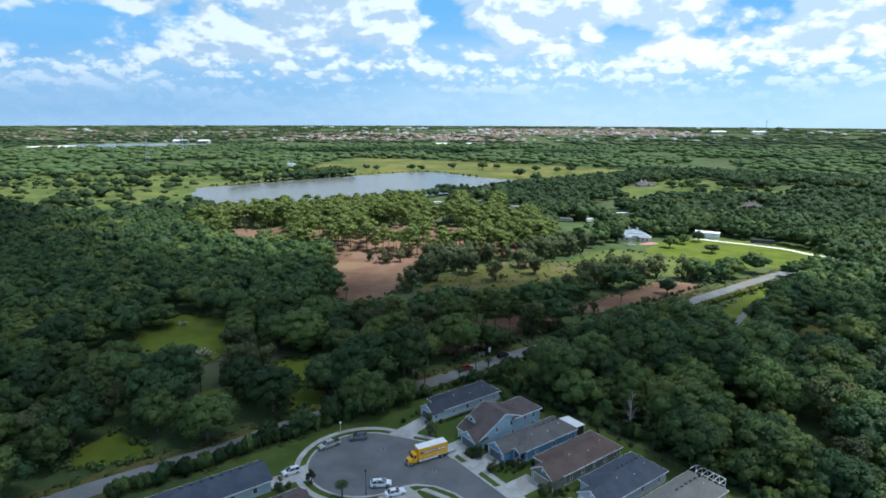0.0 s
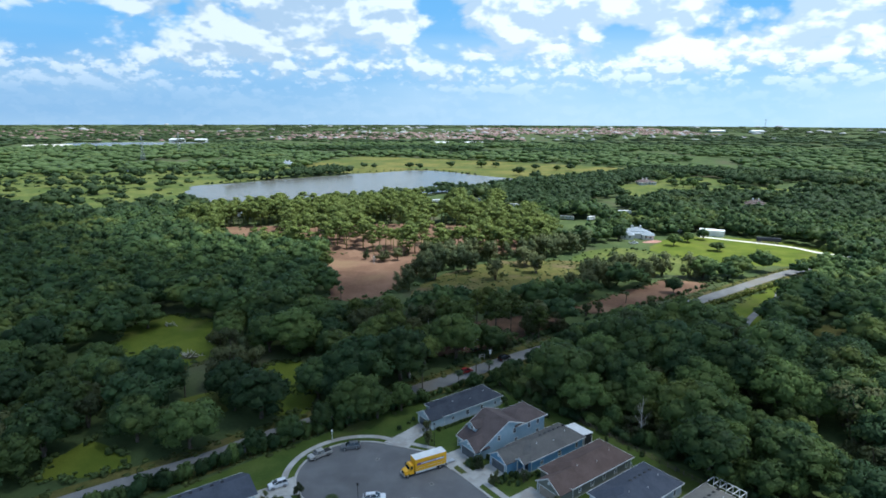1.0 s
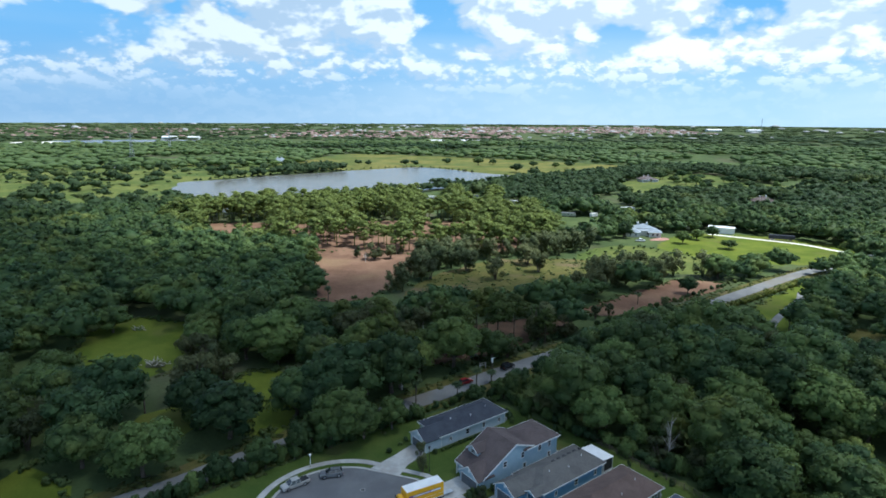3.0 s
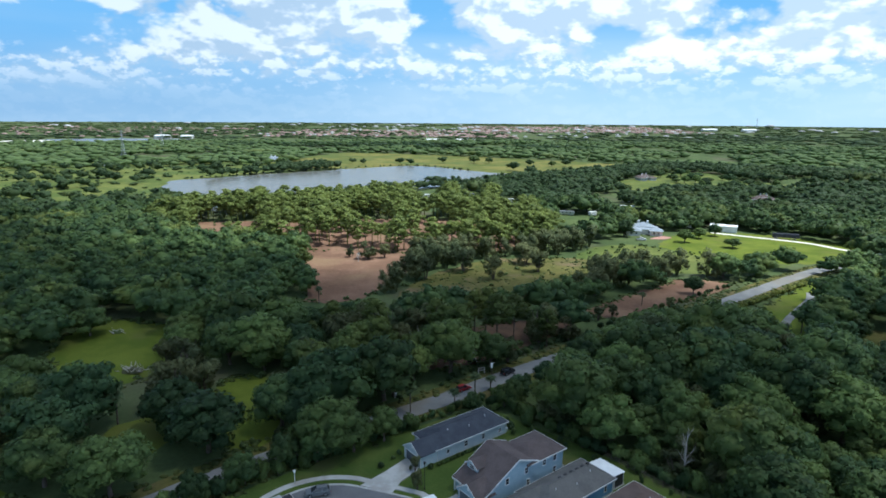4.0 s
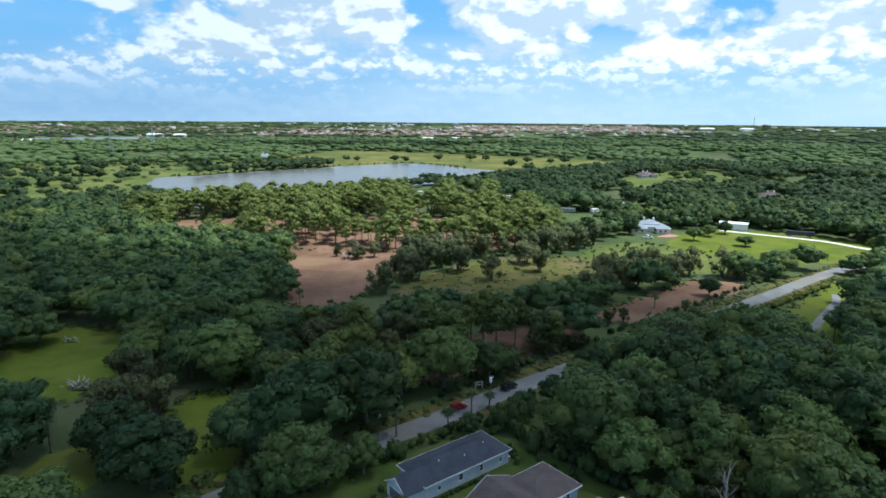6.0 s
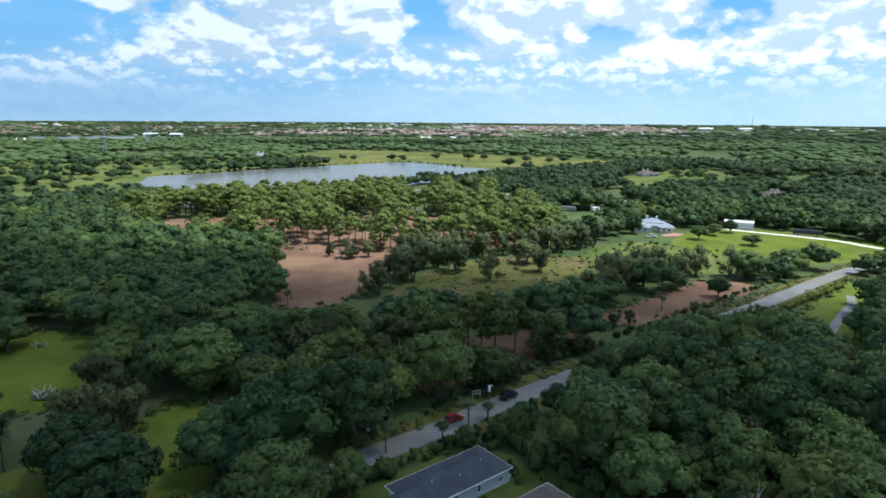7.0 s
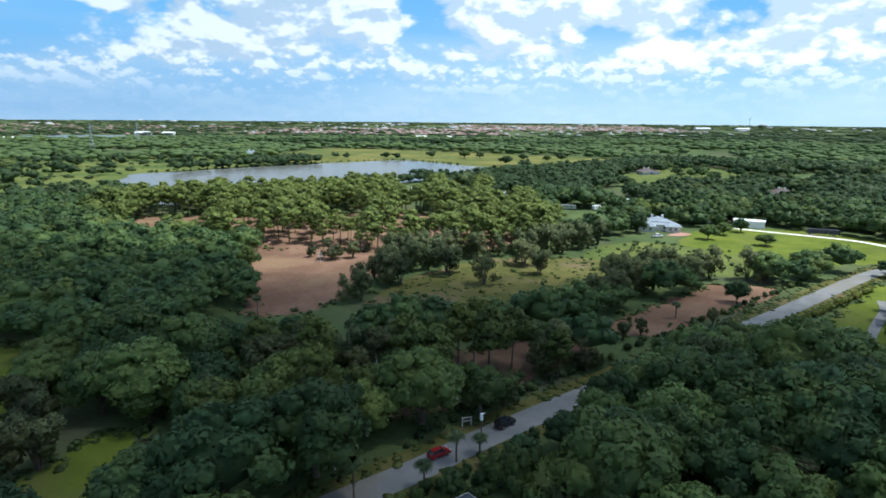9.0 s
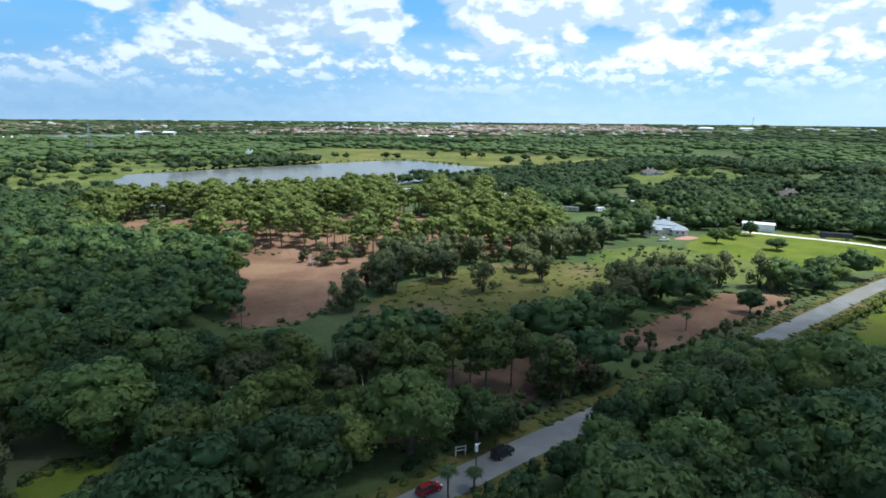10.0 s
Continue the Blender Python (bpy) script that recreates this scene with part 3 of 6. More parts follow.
OAKS = kind_of([oak(RNG, 16 + 2 * k, 1650, 0.065, 0) for k in range(6)], [oak_trunk(RNG) for _ in range(6)], M_oak, M_bark, "crown")
PINES = kind_of([pine(RNG, 1500, 0.046, 0, 17) for _ in range(4)], [pine_trunk(RNG) for _ in range(4)], M_pine, M_bark, "crown")
WILLOWS = kind_of([willow(RNG, 1700, 0.046) for _ in range(4)], [willow_trunk(RNG) for _ in range(4)], M_willow, M_bark, "crown")
PALMS = kind_of([palm(RNG) for _ in range(2)], [palm_trunk(RNG) for _ in range(2)], M_palm, M_bark, "fronds")
TREE_LABEL = {"oak": ("broad evergreen oak with a dense rounded dark green crown", "oak"), "pine": ("tall slash pine with a bare trunk and clumped needles", "pine"),
              "willow": ("upright many-stemmed tree with feathery grey-green leaves", "willow"), "palm": ("sabal palm with a ragged round head of fronds", "palm")}
KINDS = {"oak": OAKS, "pine": PINES, "willow": WILLOWS, "palm": PALMS}


def plant(kind, x, y, height, width):
    """One tree; height and crown width in metres."""
    label, cat = TREE_LABEL[kind]
    crown, trunk = KINDS[kind][int(RNG.integers(0, len(KINDS[kind])))]
    root = thing(kind + "_tree", Matrix.Translation((x, y, 0)) @ Matrix.Rotation(RNG.uniform(0, 6.28), 4, "Z"), label, cat, kind + " trees")
    unit = {"oak": 1.0, "pine": 0.45, "willow": 0.55, "palm": 0.42}[kind]
    for nm, me in (("trunk", trunk), ("fronds" if kind == "palm" else "crown", crown)):
        ob = new(nm, me)
        ob.parent = root
        ob.scale = (width / 2 / unit, width / 2 / unit, height / 2)
    return root

# ---- materials of the estate ----
M_white = material("white_trim", (0.70, 0.70, 0.68), (0.78, 0.78, 0.76), 0.6, 0.55, 8.0, 0.06)
M_glass = material("window_glass", (0.02, 0.025, 0.03), (0.035, 0.04, 0.045), 0.5, 0.06, 4.0, 0.1, spec=0.8)
M_rubber = material("tyre_rubber", (0.018, 0.018, 0.018), (0.03, 0.03, 0.03), 2.0, 0.85, 20.0, 0.2)
M_alloy = material("alloy_rim", (0.50, 0.50, 0.51), (0.62, 0.62, 0.63), 2.0, 0.3, 20.0, 0.1, metal=0.9)
M_black = material("black_plastic", (0.02, 0.02, 0.021), (0.035, 0.035, 0.036), 2.0, 0.5, 20.0, 0.15)
M_lampglass = material("lamp_lens", (0.62, 0.63, 0.64), (0.75, 0.75, 0.75), 3.0, 0.15, 9.0, 0.1)
M_red_lens = material("tail_lens", (0.35, 0.02, 0.02), (0.45, 0.03, 0.03), 3.0, 0.2, 9.0, 0.1)
M_steel = material("galvanised_steel", (0.42, 0.43, 0.44), (0.55, 0.56, 0.57), 1.5, 0.4, 9.0, 0.15, metal=0.7)
M_mulch = material("bark_mulch", (0.06, 0.04, 0.025), (0.10, 0.07, 0.045), 0.6, 0.95, 6.0, 0.45)


def shingle(name, low, high):
    """Asphalt shingles: courses across the slope, granule speckle, faded patches."""
    m = bpy.data.materials.new(name)
    m.use_nodes = True
    n = Nodes(m.node_tree)
    pos = n.add("ShaderNodeNewGeometry").outputs["Position"]
    tone = n.smooth(n.noise(pos, 0.35, 4, 0.6), 0.3, 0.7)
    col = n.mix(tone, low, high)
    z = n.add("ShaderNodeSeparateXYZ", {0: pos}).outputs[2]
    course = n.math("FRACT", n.math("MULTIPLY", z, 14.0))
    tab = n.noise(pos, 3.2, 2, 0.7)
    f = n.math("MULTIPLY_ADD", tab, 0.5, 0.72)
    f = n.math("MULTIPLY", f, n.math("MULTIPLY_ADD", n.smooth(course, 0.0, 0.3), 0.14, 0.9))
    grey = n.add("ShaderNodeCombineXYZ", {0: f, 1: f, 2: f}).outputs[0]
    col = n.mix(1.0, col, grey, "MULTIPLY")
    b = n.add("ShaderNodeBump", {"Strength": 0.4, "Distance": 0.02, "Height": course})
    p = n.add("ShaderNodeBsdfPrincipled", {"Base Color": col, "Roughness": 0.9, "Specular IOR Level": 0.25, "Normal": b.outputs[0]})
    n.add("ShaderNodeOutputMaterial", {0: p.outputs[0]})
    return m


def siding(name, low, high):
    """Painted lap siding with weathering."""
    m = bpy.data.materials.new(name)
    m.use_nodes = True
    n = Nodes(m.node_tree)
    pos = n.add("ShaderNodeNewGeometry").outputs["Position"]
    col = n.mix(n.smooth(n.noise(pos, 0.5, 4, 0.6), 0.3, 0.7), low, high)
    z = n.add("ShaderNodeSeparateXYZ", {0: pos}).outputs[2]
    lap = n.math("FRACT", n.math("MULTIPLY", z, 5.6))
    b = n.add("ShaderNodeBump", {"Strength": 0.5, "Distance": 0.02, "Height": lap})
    p = n.add("ShaderNodeBsdfPrincipled", {"Base Color": col, "Roughness": 0.65, "Normal": b.outputs[0]})
    n.add("ShaderNodeOutputMaterial", {0: p.outputs[0]})
    return m


def paint(name, rgb, rough=0.28, metal=0.0):
    lo = tuple(c * 0.92 for c in rgb)
    hi = tuple(min(1, c * 1.05) for c in rgb)
    return material(name, lo, hi, 0.8, rough, 12.0, 0.06, metal=metal, spec=0.5)


# ---- box and prism helpers ----


def box(bm, x0, x1, y0, y1, z0, z1, bevel=0.0):
    v = [bm.verts.new(p) for p in ((x0, y0, z0), (x1, y0, z0), (x1, y1, z0), (x0, y1, z0), (x0, y0, z1), (x1, y0, z1), (x1, y1, z1), (x0, y1, z1))]
    fs = [bm.faces.new([v[i] for i in q]) for q in ((3, 2, 1, 0), (4, 5, 6, 7), (0, 1, 5, 4), (1, 2, 6, 5), (2, 3, 7, 6), (3, 0, 4, 7))]
    if bevel:
        es = {e for f in fs for e in f.edges}
        bmesh.ops.bevel(bm, geom=list(es), offset=bevel, segments=2, affect="EDGES", profile=0.6)
    return bm


def one_box(*a, **k):
    return box(bmesh.new(), *a, **k)


def hull(points):
    bm = bmesh.new()
    for p in points:
        bm.verts.new(p)
    bmesh.ops.convex_hull(bm, input=bm.verts)
    return bm


def extrude_profile(pts, y0, y1, bevel=0.0, taper=None):
    """A side profile (x, z) swept across y; taper maps z to a narrowing in metres."""
    bm = bmesh.new()
    a = [bm.verts.new((x, y0 + (taper(z) if taper else 0), z)) for x, z in pts]
    b = [bm.verts.new((x, y1 - (taper(z) if taper else 0), z)) for x, z in pts]
    bm.faces.new(a)
    bm.faces.new(b[::-1])
    for i in range(len(pts)):
        j = (i + 1) % len(pts)
        bm.faces.new((a[j], a[i], b[i], b[j]))
    bmesh.ops.recalc_face_normals(bm, faces=bm.faces)
    if bevel:
        bmesh.ops.bevel(bm, geom=list(bm.edges), offset=bevel, segments=2, affect="EDGES", profile=0.6)
    return bm


def cylinder(bm, centre, axis, r, length, seg=14, r2=None):
    m = Matrix.Translation(centre) @ Vector((0, 0, 1)).rotation_difference(Vector(axis)).to_matrix().to_4x4()
    bmesh.ops.create_cone(bm, cap_ends=True, segments=seg, radius1=r, radius2=r if r2 is None else r2, depth=length, matrix=m)
    return bm


def hip_roof(x0, x1, y0, y1, z, rise_, thick=0.16, gable0=False):
    """A hipped roof over a rectangle, ridge along x (or y if that is longer); gable0: a straight gable at x0."""
    h = (y1 - y0) / 2
    ym = (y0 + y1) / 2
    r0, r1 = (x0 if gable0 else x0 + h), x1 - h
    if r1 < r0:
        r0 = r1 = (x0 + x1) / 2
    pts = [(x0, y0, z), (x1, y0, z), (x1, y1, z), (x0, y1, z), (r0, ym, z + rise_), (r1, ym, z + rise_)]
    pts += [(x0, y0, z - thick), (x1, y0, z - thick), (x1, y1, z - thick), (x0, y1, z - thick)]
    return hull(pts)


def fascia(x0, x1, y0, y1, z, h=0.2, t=0.05):
    bm = bmesh.new()
    box(bm, x0 - t, x1 + t, y0 - t, y0, z - h, z + 0.02)
    box(bm, x0 - t, x1 + t, y1, y1 + t, z - h, z + 0.02)
    box(bm, x0 - t, x0, y0, y1, z - h, z + 0.02)
    box(bm, x1, x1 + t, y0, y1, z - h, z + 0.02)
    return bm


def window(root, x, y, z, w, h, side, name="window"):
    """A framed sash window; side: '-y', '+y', '-x', '+x' of the wall it sits in."""
    s = -1 if side[0] == "-" else 1
    d = 0.07

    def slab(a0, a1, z0, z1, t0, t1, bm):
        if side[1] == "y":
            lo, hi = sorted((y + s * t0, y + s * t1))
            box(bm, x + a0, x + a1, lo, hi, z0, z1)
        else:
            lo, hi = sorted((x + s * t0, x + s * t1))
            box(bm, lo, hi, y + a0, y + a1, z0, z1)

    bm = bmesh.new()
    f = 0.10
    slab(-w / 2 - f, -w / 2, z - f, z + h + f, -0.03, d, bm)
    slab(w / 2, w / 2 + f, z - f, z + h + f, -0.03, d, bm)
    slab(-w / 2, w / 2, z + h, z + h + f, -0.03, d, bm)
    slab(-w / 2, w / 2, z - f, z, -0.03, d + 0.03, bm)
    slab(-w / 2, w / 2, z + h / 2 - 0.03, z + h / 2 + 0.03, -0.02, d - 0.02, bm)
    frame_ob = part(name, bm, M_white, root, "white sash window")
    for k in (0, 1):
        bm = bmesh.new()
        slab(-w / 2, w / 2, z + k * (h / 2 + 0.03), z + h / 2 - 0.03 + k * h / 2 + (0.03 if k else 0), -0.02, 0.015, bm)
        part("pane", bm, M_glass, frame_ob)


def front_gable(root, x, y0, y1, z, rise_, depth, roof_mat, wall_mat, over=0.35):
    """A gable facing -x in front of the main roof: little roof, siding triangle, white rake boards, vent."""
    ym = (y0 + y1) / 2
    a, b = y0 - over, y1 + over
    dz = rise_ * over / ((y1 - y0) / 2)
    top = z + rise_
    # the two slopes as one folded slab
    pts = []
    for xx in (x - over, x + depth):
        pts += [(xx, a, z - dz), (xx, ym, top), (xx, b, z - dz), (xx, a, z - dz + 0.14), (xx, ym, top + 0.16), (xx, b, z - dz + 0.14)]
    bm = bmesh.new()
    v = [bm.verts.new(p) for p in pts]
    for q in ((0, 1, 4, 3), (1, 2, 5, 4), (6, 9, 10, 7), (7, 10, 11, 8), (3, 4, 10, 9), (4, 5, 11, 10), (0, 6, 7, 1), (1, 7, 8, 2), (0, 3, 9, 6), (2, 8, 11, 5)):
        bm.faces.new([v[i] for i in q])
    bmesh.ops.recalc_face_normals(bm, faces=bm.faces)
    part("gable_roof", bm, roof_mat, root)
    bm = hull([(x, y0, z), (x, y1, z), (x, ym, top - 0.05), (x + 0.25, y0, z), (x + 0.25, y1, z), (x + 0.25, ym, top - 0.05)])
    part("gable_wall", bm, wall_mat, root)
    for s in (-1, 1):
        e = a if s < 0 else b
        bm = hull([(x - over - d, yy, zz) for d in (0.0, 0.06) for yy, zz in ((e, z - dz - 0.06), (ym, top - 0.06), (e, z - dz + 0.18), (ym, top + 0.2))])
        part("rake_board", bm, M_white, root)
    part("gable_vent", one_box(x - 0.05, x + 0.02, ym - 0.25, ym + 0.25, z + rise_ * 0.3, z + rise_ * 0.3 + 0.6), M_white, root)


def garage_door(root, x, y0, y1, h, mat):
    door = part("garage_door", one_box(x - 0.03, x + 0.05, y0, y1, 0, h), mat, root, "panelled garage door")
    for k in range(4):
        for j in range(4):
            w = (y1 - y0) / 4
            part("panel", one_box(x - 0.05, x - 0.02, y0 + j * w + 0.1, y0 + (j + 1) * w - 0.1, k * h / 4 + 0.08, (k + 1) * h / 4 - 0.08), mat, door)
    bm = bmesh.new()
    box(bm, x - 0.06, x + 0.02, y0 - 0.14, y0, 0, h + 0.14)
    box(bm, x - 0.06, x + 0.02, y1, y1 + 0.14, 0, h + 0.14)
    box(bm, x - 0.06, x + 0.02, y0, y1, h, h + 0.14)
    part("door_trim", bm, M_white, root)


def house(u0, u1, w0, w1, wall, roof, label, garage=(0.0, 1.0), gdepth=4.0, rise_=2.1, door=None, vents=0, side_windows=4, entry=False, eave=2.85):
    """A one-storey bungalow: hipped main block, gabled garage front. Local x runs back from the street, y to its left."""
    L, B = u1 - u0, w1 - w0
    cx, cy = est(u0, (w0 + w1) / 2)
    root = thing("house", pose(cx, cy, 0.0, 0, 0, 38.5), label, "house", "houses on the street")
    o = 0.45
    y0, y1 = -B / 2 + o, B / 2 - o
    x0, x1 = gdepth, L - o
    part("foundation", one_box(x0 - 0.05, x1 + 0.05, y0 - 0.05, y1 + 0.05, -0.1, 0.18), M_concrete, root)
    part("wall", one_box(x0, x1, y0, y1, 0.15, eave), wall, root)
    part("roof", hip_roof(x0 - o, L, -B / 2, B / 2, eave + 0.12, rise_), roof, root)
    part("fascia", fascia(x0 - o, L, -B / 2, B / 2, eave + 0.12), M_white, root)
    # garage wing
    g0, g1 = y1 - garage[1] * (y1 - y0), y1 - garage[0] * (y1 - y0)
    part("garage_wall", one_box(0.4, x0 + 0.1, g0, g1, -0.05, eave), wall, root)
    gr = (g1 - g0) / 2 * 0.62
    front_gable(root, 0.4, g0, g1, eave, gr, x0 + (g1 - g0) * 0.45, roof, wall)
    garage_door(root, 0.4, g0 + 0.6, g1 - 0.6, 2.2, door or M_white)
    for s, yy in ((-1, g0), (1, g1)):
        part("corner_board", one_box(0.34, 0.5, yy - 0.08, yy + 0.08, 0, eave), M_white, root)
    # porch posts and entry beside the garage
    if g0 - y0 > 1.5:
        part("porch_slab", one_box(x0 - 2.2, x0, y0, g0, -0.05, 0.15), M_concrete, root)
        for yy in (y0 + 0.15, g0 - 0.3):
            part("porch_post", one_box(x0 - 2.05, x0 - 1.85, yy, yy + 0.2, 0.1, eave - 0.1), M_white, root)
        part("front_door", one_box(x0 - 0.06, x0 + 0.02, (y0 + g0) / 2 - 0.45, (y0 + g0) / 2 + 0.45, 0.15, 2.2), M_black, root, "dark front door")
        front_gable(root, x0 - 2.2, y0, g0, eave, (g0 - y0) / 2 * 0.62, 3.2, roof, wall, 0.25)
    for k in range(side_windows):
        xx = x0 + (x1 - x0) * (k + 0.6) / side_windows
        window(root, xx, y0, 1.0, 0.9 if k % 2 else 0.7, 1.2 if k % 3 else 0.8, "-y")
        if k % 2 == 0:
            window(root, xx + 0.8, y1, 1.0, 0.8, 1.1, "+y")
    window(root, x1, 0.5, 0.5, 1.8, 1.6, "+x")
    for k in range(vents):
        xx = x0 + (x1 - x0) * (0.42 + 0.09 * k)
        yv = 0.55
        zz = eave + 0.12 + rise_ * (1 - yv / (B / 2))
        part("roof_vent", one_box(xx - 0.32, xx + 0.32, yv - 0.25, yv + 0.25, zz - 0.1, zz + 0.16), M_black, root)
    for k in range(3):
        xx, yy = x0 + (x1 - x0) * (0.25 + 0.27 * k), -B * (0.14 + 0.1 * (k % 2))
        zz = eave + 0.12 + rise_ * (1 - abs(yy) / (B / 2))
        part("vent_pipe", cylinder(bmesh.new(), (xx, yy, zz + 0.15), (0, 0, 1), 0.06, 0.5, 8), M_white, root)
    part("ridge_cap", one_box(x0 - o + B / 2, L - B / 2, -0.12, 0.12, eave + 0.10 + rise_, eave + 0.16 + rise_), roof, root)
    for xx in (x0 + 0.2, x1 - 0.2):
        part("downspout", one_box(xx - 0.05, xx + 0.05, y0 - 0.1, y0 - 0.01, 0.1, eave), M_white, root)
    part("air_conditioner", one_box(x1 + 0.2, x1 + 1.0, y0 + 0.3, y0 + 1.1, -0.05, 0.85, bevel=0.04), M_steel, root)
    return root


R_slate = shingle("charcoal_shingles", (0.040, 0.045, 0.058), (0.060, 0.066, 0.080))
R_brown = shingle("brown_shingles", (0.085, 0.066, 0.062), (0.118, 0.092, 0.086))
R_grey = shingle("grey_brown_shingles", (0.100, 0.096, 0.090), (0.135, 0.128, 0.118))
R_redbrown = shingle("red_brown_shingles", (0.095, 0.066, 0.056), (0.130, 0.092, 0.078))
R_blue = shingle("blue_grey_shingles", (0.052, 0.060, 0.080), (0.075, 0.085, 0.108))
R_warm = shingle("warm_grey_shingles", (0.155, 0.148, 0.132), (0.195, 0.185, 0.165))
S_pale = siding("pale_blue_siding", (0.40, 0.47, 0.50), (0.47, 0.54, 0.57))
S_sky = siding("light_blue_siding", (0.29, 0.40, 0.46), (0.35, 0.46, 0.52))
S_blue = siding("mid_blue_siding", (0.13, 0.27, 0.40), (0.17, 0.32, 0.46))
S_olive = siding("olive_grey_siding", (0.15, 0.16, 0.13), (0.19, 0.20, 0.165))
S_grey = siding("cool_grey_siding", (0.42, 0.46, 0.50), (0.50, 0.54, 0.58))
M_gdark = material("slate_door", (0.10, 0.11, 0.12), (0.14, 0.15, 0.16), 0.7, 0.6, 6.0, 0.1)
M_tan = material("tan_door", (0.28, 0.24, 0.19), (0.34, 0.29, 0.23), 0.7, 0.6, 6.0, 0.1)

# ---- ground of the estate ----
CU, CW, CR = 48.3, -94.2, 13.5     # bulb of the cul-de-sac
STREET0, STREET1 = 59.0, 66.4      # street between these u


def arc(r, a0, a1, n=60):
    return [(CU + r * math.cos(radians(a)), CW + r * math.sin(radians(a))) for a in np.linspace(a0, a1, n)]


def est_sheet(name, uw, z, mat, label, category):
    return sheet(name, [est(u, w) for u, w in uw], z, mat, label, category)


def slab_sheet(name, uw, z0, z1, mat, label, category):
    """A raised slab with its own edges, in estate coordinates."""
    bm = bmesh.new()
    f = bm.faces.new([bm.verts.new((*est(u, w), z0)) for u, w in uw])
    bmesh.ops.recalc_face_normals(bm, faces=[f])
    if f.normal.z < 0:
        f.normal_flip()
    r = bmesh.ops.extrude_face_region(bm, geom=[f])
    for v in r["geom"]:
        if isinstance(v, bmesh.types.BMVert):
            v.co.z = z1
    bmesh.ops.recalc_face_normals(bm, faces=bm.faces)
    return tagged(part(name, bm, mat), label, category, "", "structure")


def bulb_outline(grow, w_end=140.0):
    r, west, east = CR + grow, STREET0 - grow, STREET1 + grow
    pts = [(west, w_end), (west, -66.0), (west - 0.6, -71.5), (west - 2.6 - 0.1 * grow, -76.2 - 0.35 * grow), (west - 5.6, -79.4 + 0.9 * grow), (west - 8.2, -80.5 + grow)]
    pts += arc(r, 88, 270, 66) + arc(r, 270, 320, 14)
    pts += [(STREET1 + grow - 1.2, CW + 1.0), (STREET1 + grow - 0.3, CW + 5.0), (east, CW + 11.0), (east, w_end)]
    return pts


def ring_between(g0, g1, z0, z1, name, mat, label, category):
    """A kerb or walk that follows the street at a distance, as a raised band."""
    a, b = bulb_outline(g0), bulb_outline(g1)
    bm = bmesh.new()
    va = [[bm.verts.new((*est(u, w), z)) for u, w in a] for z in (z0, z1)]
    vb = [[bm.verts.new((*est(u, w), z)) for u, w in b] for z in (z0, z1)]
    for i in range(len(a) - 1):
        bm.faces.new((va[1][i], va[1][i + 1], vb[1][i + 1], vb[1][i]))
        bm.faces.new((va[0][i], va[0][i + 1], va[1][i + 1], va[1][i]))
        bm.faces.new((vb[1][i], vb[1][i + 1], vb[0][i + 1], vb[0][i]))
    bmesh.ops.recalc_face_normals(bm, faces=bm.faces)
    return tagged(part(name, bm, mat), label, category, "", "structure")


M_estlawn = material("estate_lawn", (0.054, 0.084, 0.018), (0.084, 0.112, 0.026), 0.12, 0.95, 3.0, 0.4, spec=0.06, third=(0.105, 0.105, 0.038))
est_sheet("ground_estate", [(-25, -112), (-45, 160), (112, 160), (109, -60), (106, -85), (101, -113), (72, -115), (38, -114.5), (5, -111)], 0.02, M_estlawn, "mown lawns between the houses of the estate", "grass")
est_sheet("street", bulb_outline(0.0), 0.05, M_street, "grey asphalt cul-de-sac with a round turning bulb", "road")
ring_between(0.0, 0.55, 0.0, 0.16, "kerb", M_concrete, "pale concrete kerb round the cul-de-sac", "kerb")
ring_between(2.0, 3.4, 0.0, 0.13, "pavement", M_concrete, "pale concrete pavement round the cul-de-sac", "pavement")


def driveway(u0, u1, w0, w1, flare=0.7):
    slab_sheet("driveway", [(u0, w0 - flare), (u0 + 2.2, w0), (u1, w0), (u1, w1), (u0 + 2.2, w1), (u0, w1 + flare)], 0.0, 0.17, M_concrete, "pale concrete driveway up to the garage", "driveway")


driveway(66.0, 73.2, -88.8, -83.6)
driveway(66.5, 74.8, -79.6, -74.6)
driveway(66.5, 76.2, -67.4, -61.8)
driveway(66.5, 77.8, -55.4, -50.4)
driveway(66.5, 81.2, -42.8, -37.6)
# two drives fan off the bulb
slab_sheet("driveway", [(60.0, -102.2), (66.5, -103.4), (72.6, -104.9), (72.6, -100.0), (67.0, -98.6), (63.4, -96.4)], 0.0, 0.17, M_concrete, "pale concrete driveway fanning off the bulb", "driveway")
slab_sheet("driveway", [(26.2, -101.4), (31.0, -101.0), (36.2, -101.6), (34.9, -94.6), (31.0, -96.6), (26.2, -96.9)], 0.0, 0.17, M_concrete, "pale concrete driveway to a side garage", "driveway")
slab_sheet("driveway", [(43.6, -80.4), (47.0, -80.3), (51.2, -80.2), (51.6, -76.0), (51.0, -62.0), (43.4, -62.0), (43.0, -76.0)], 0.0, 0.165, M_concrete, "broad pale concrete driveway with a parked car", "driveway")

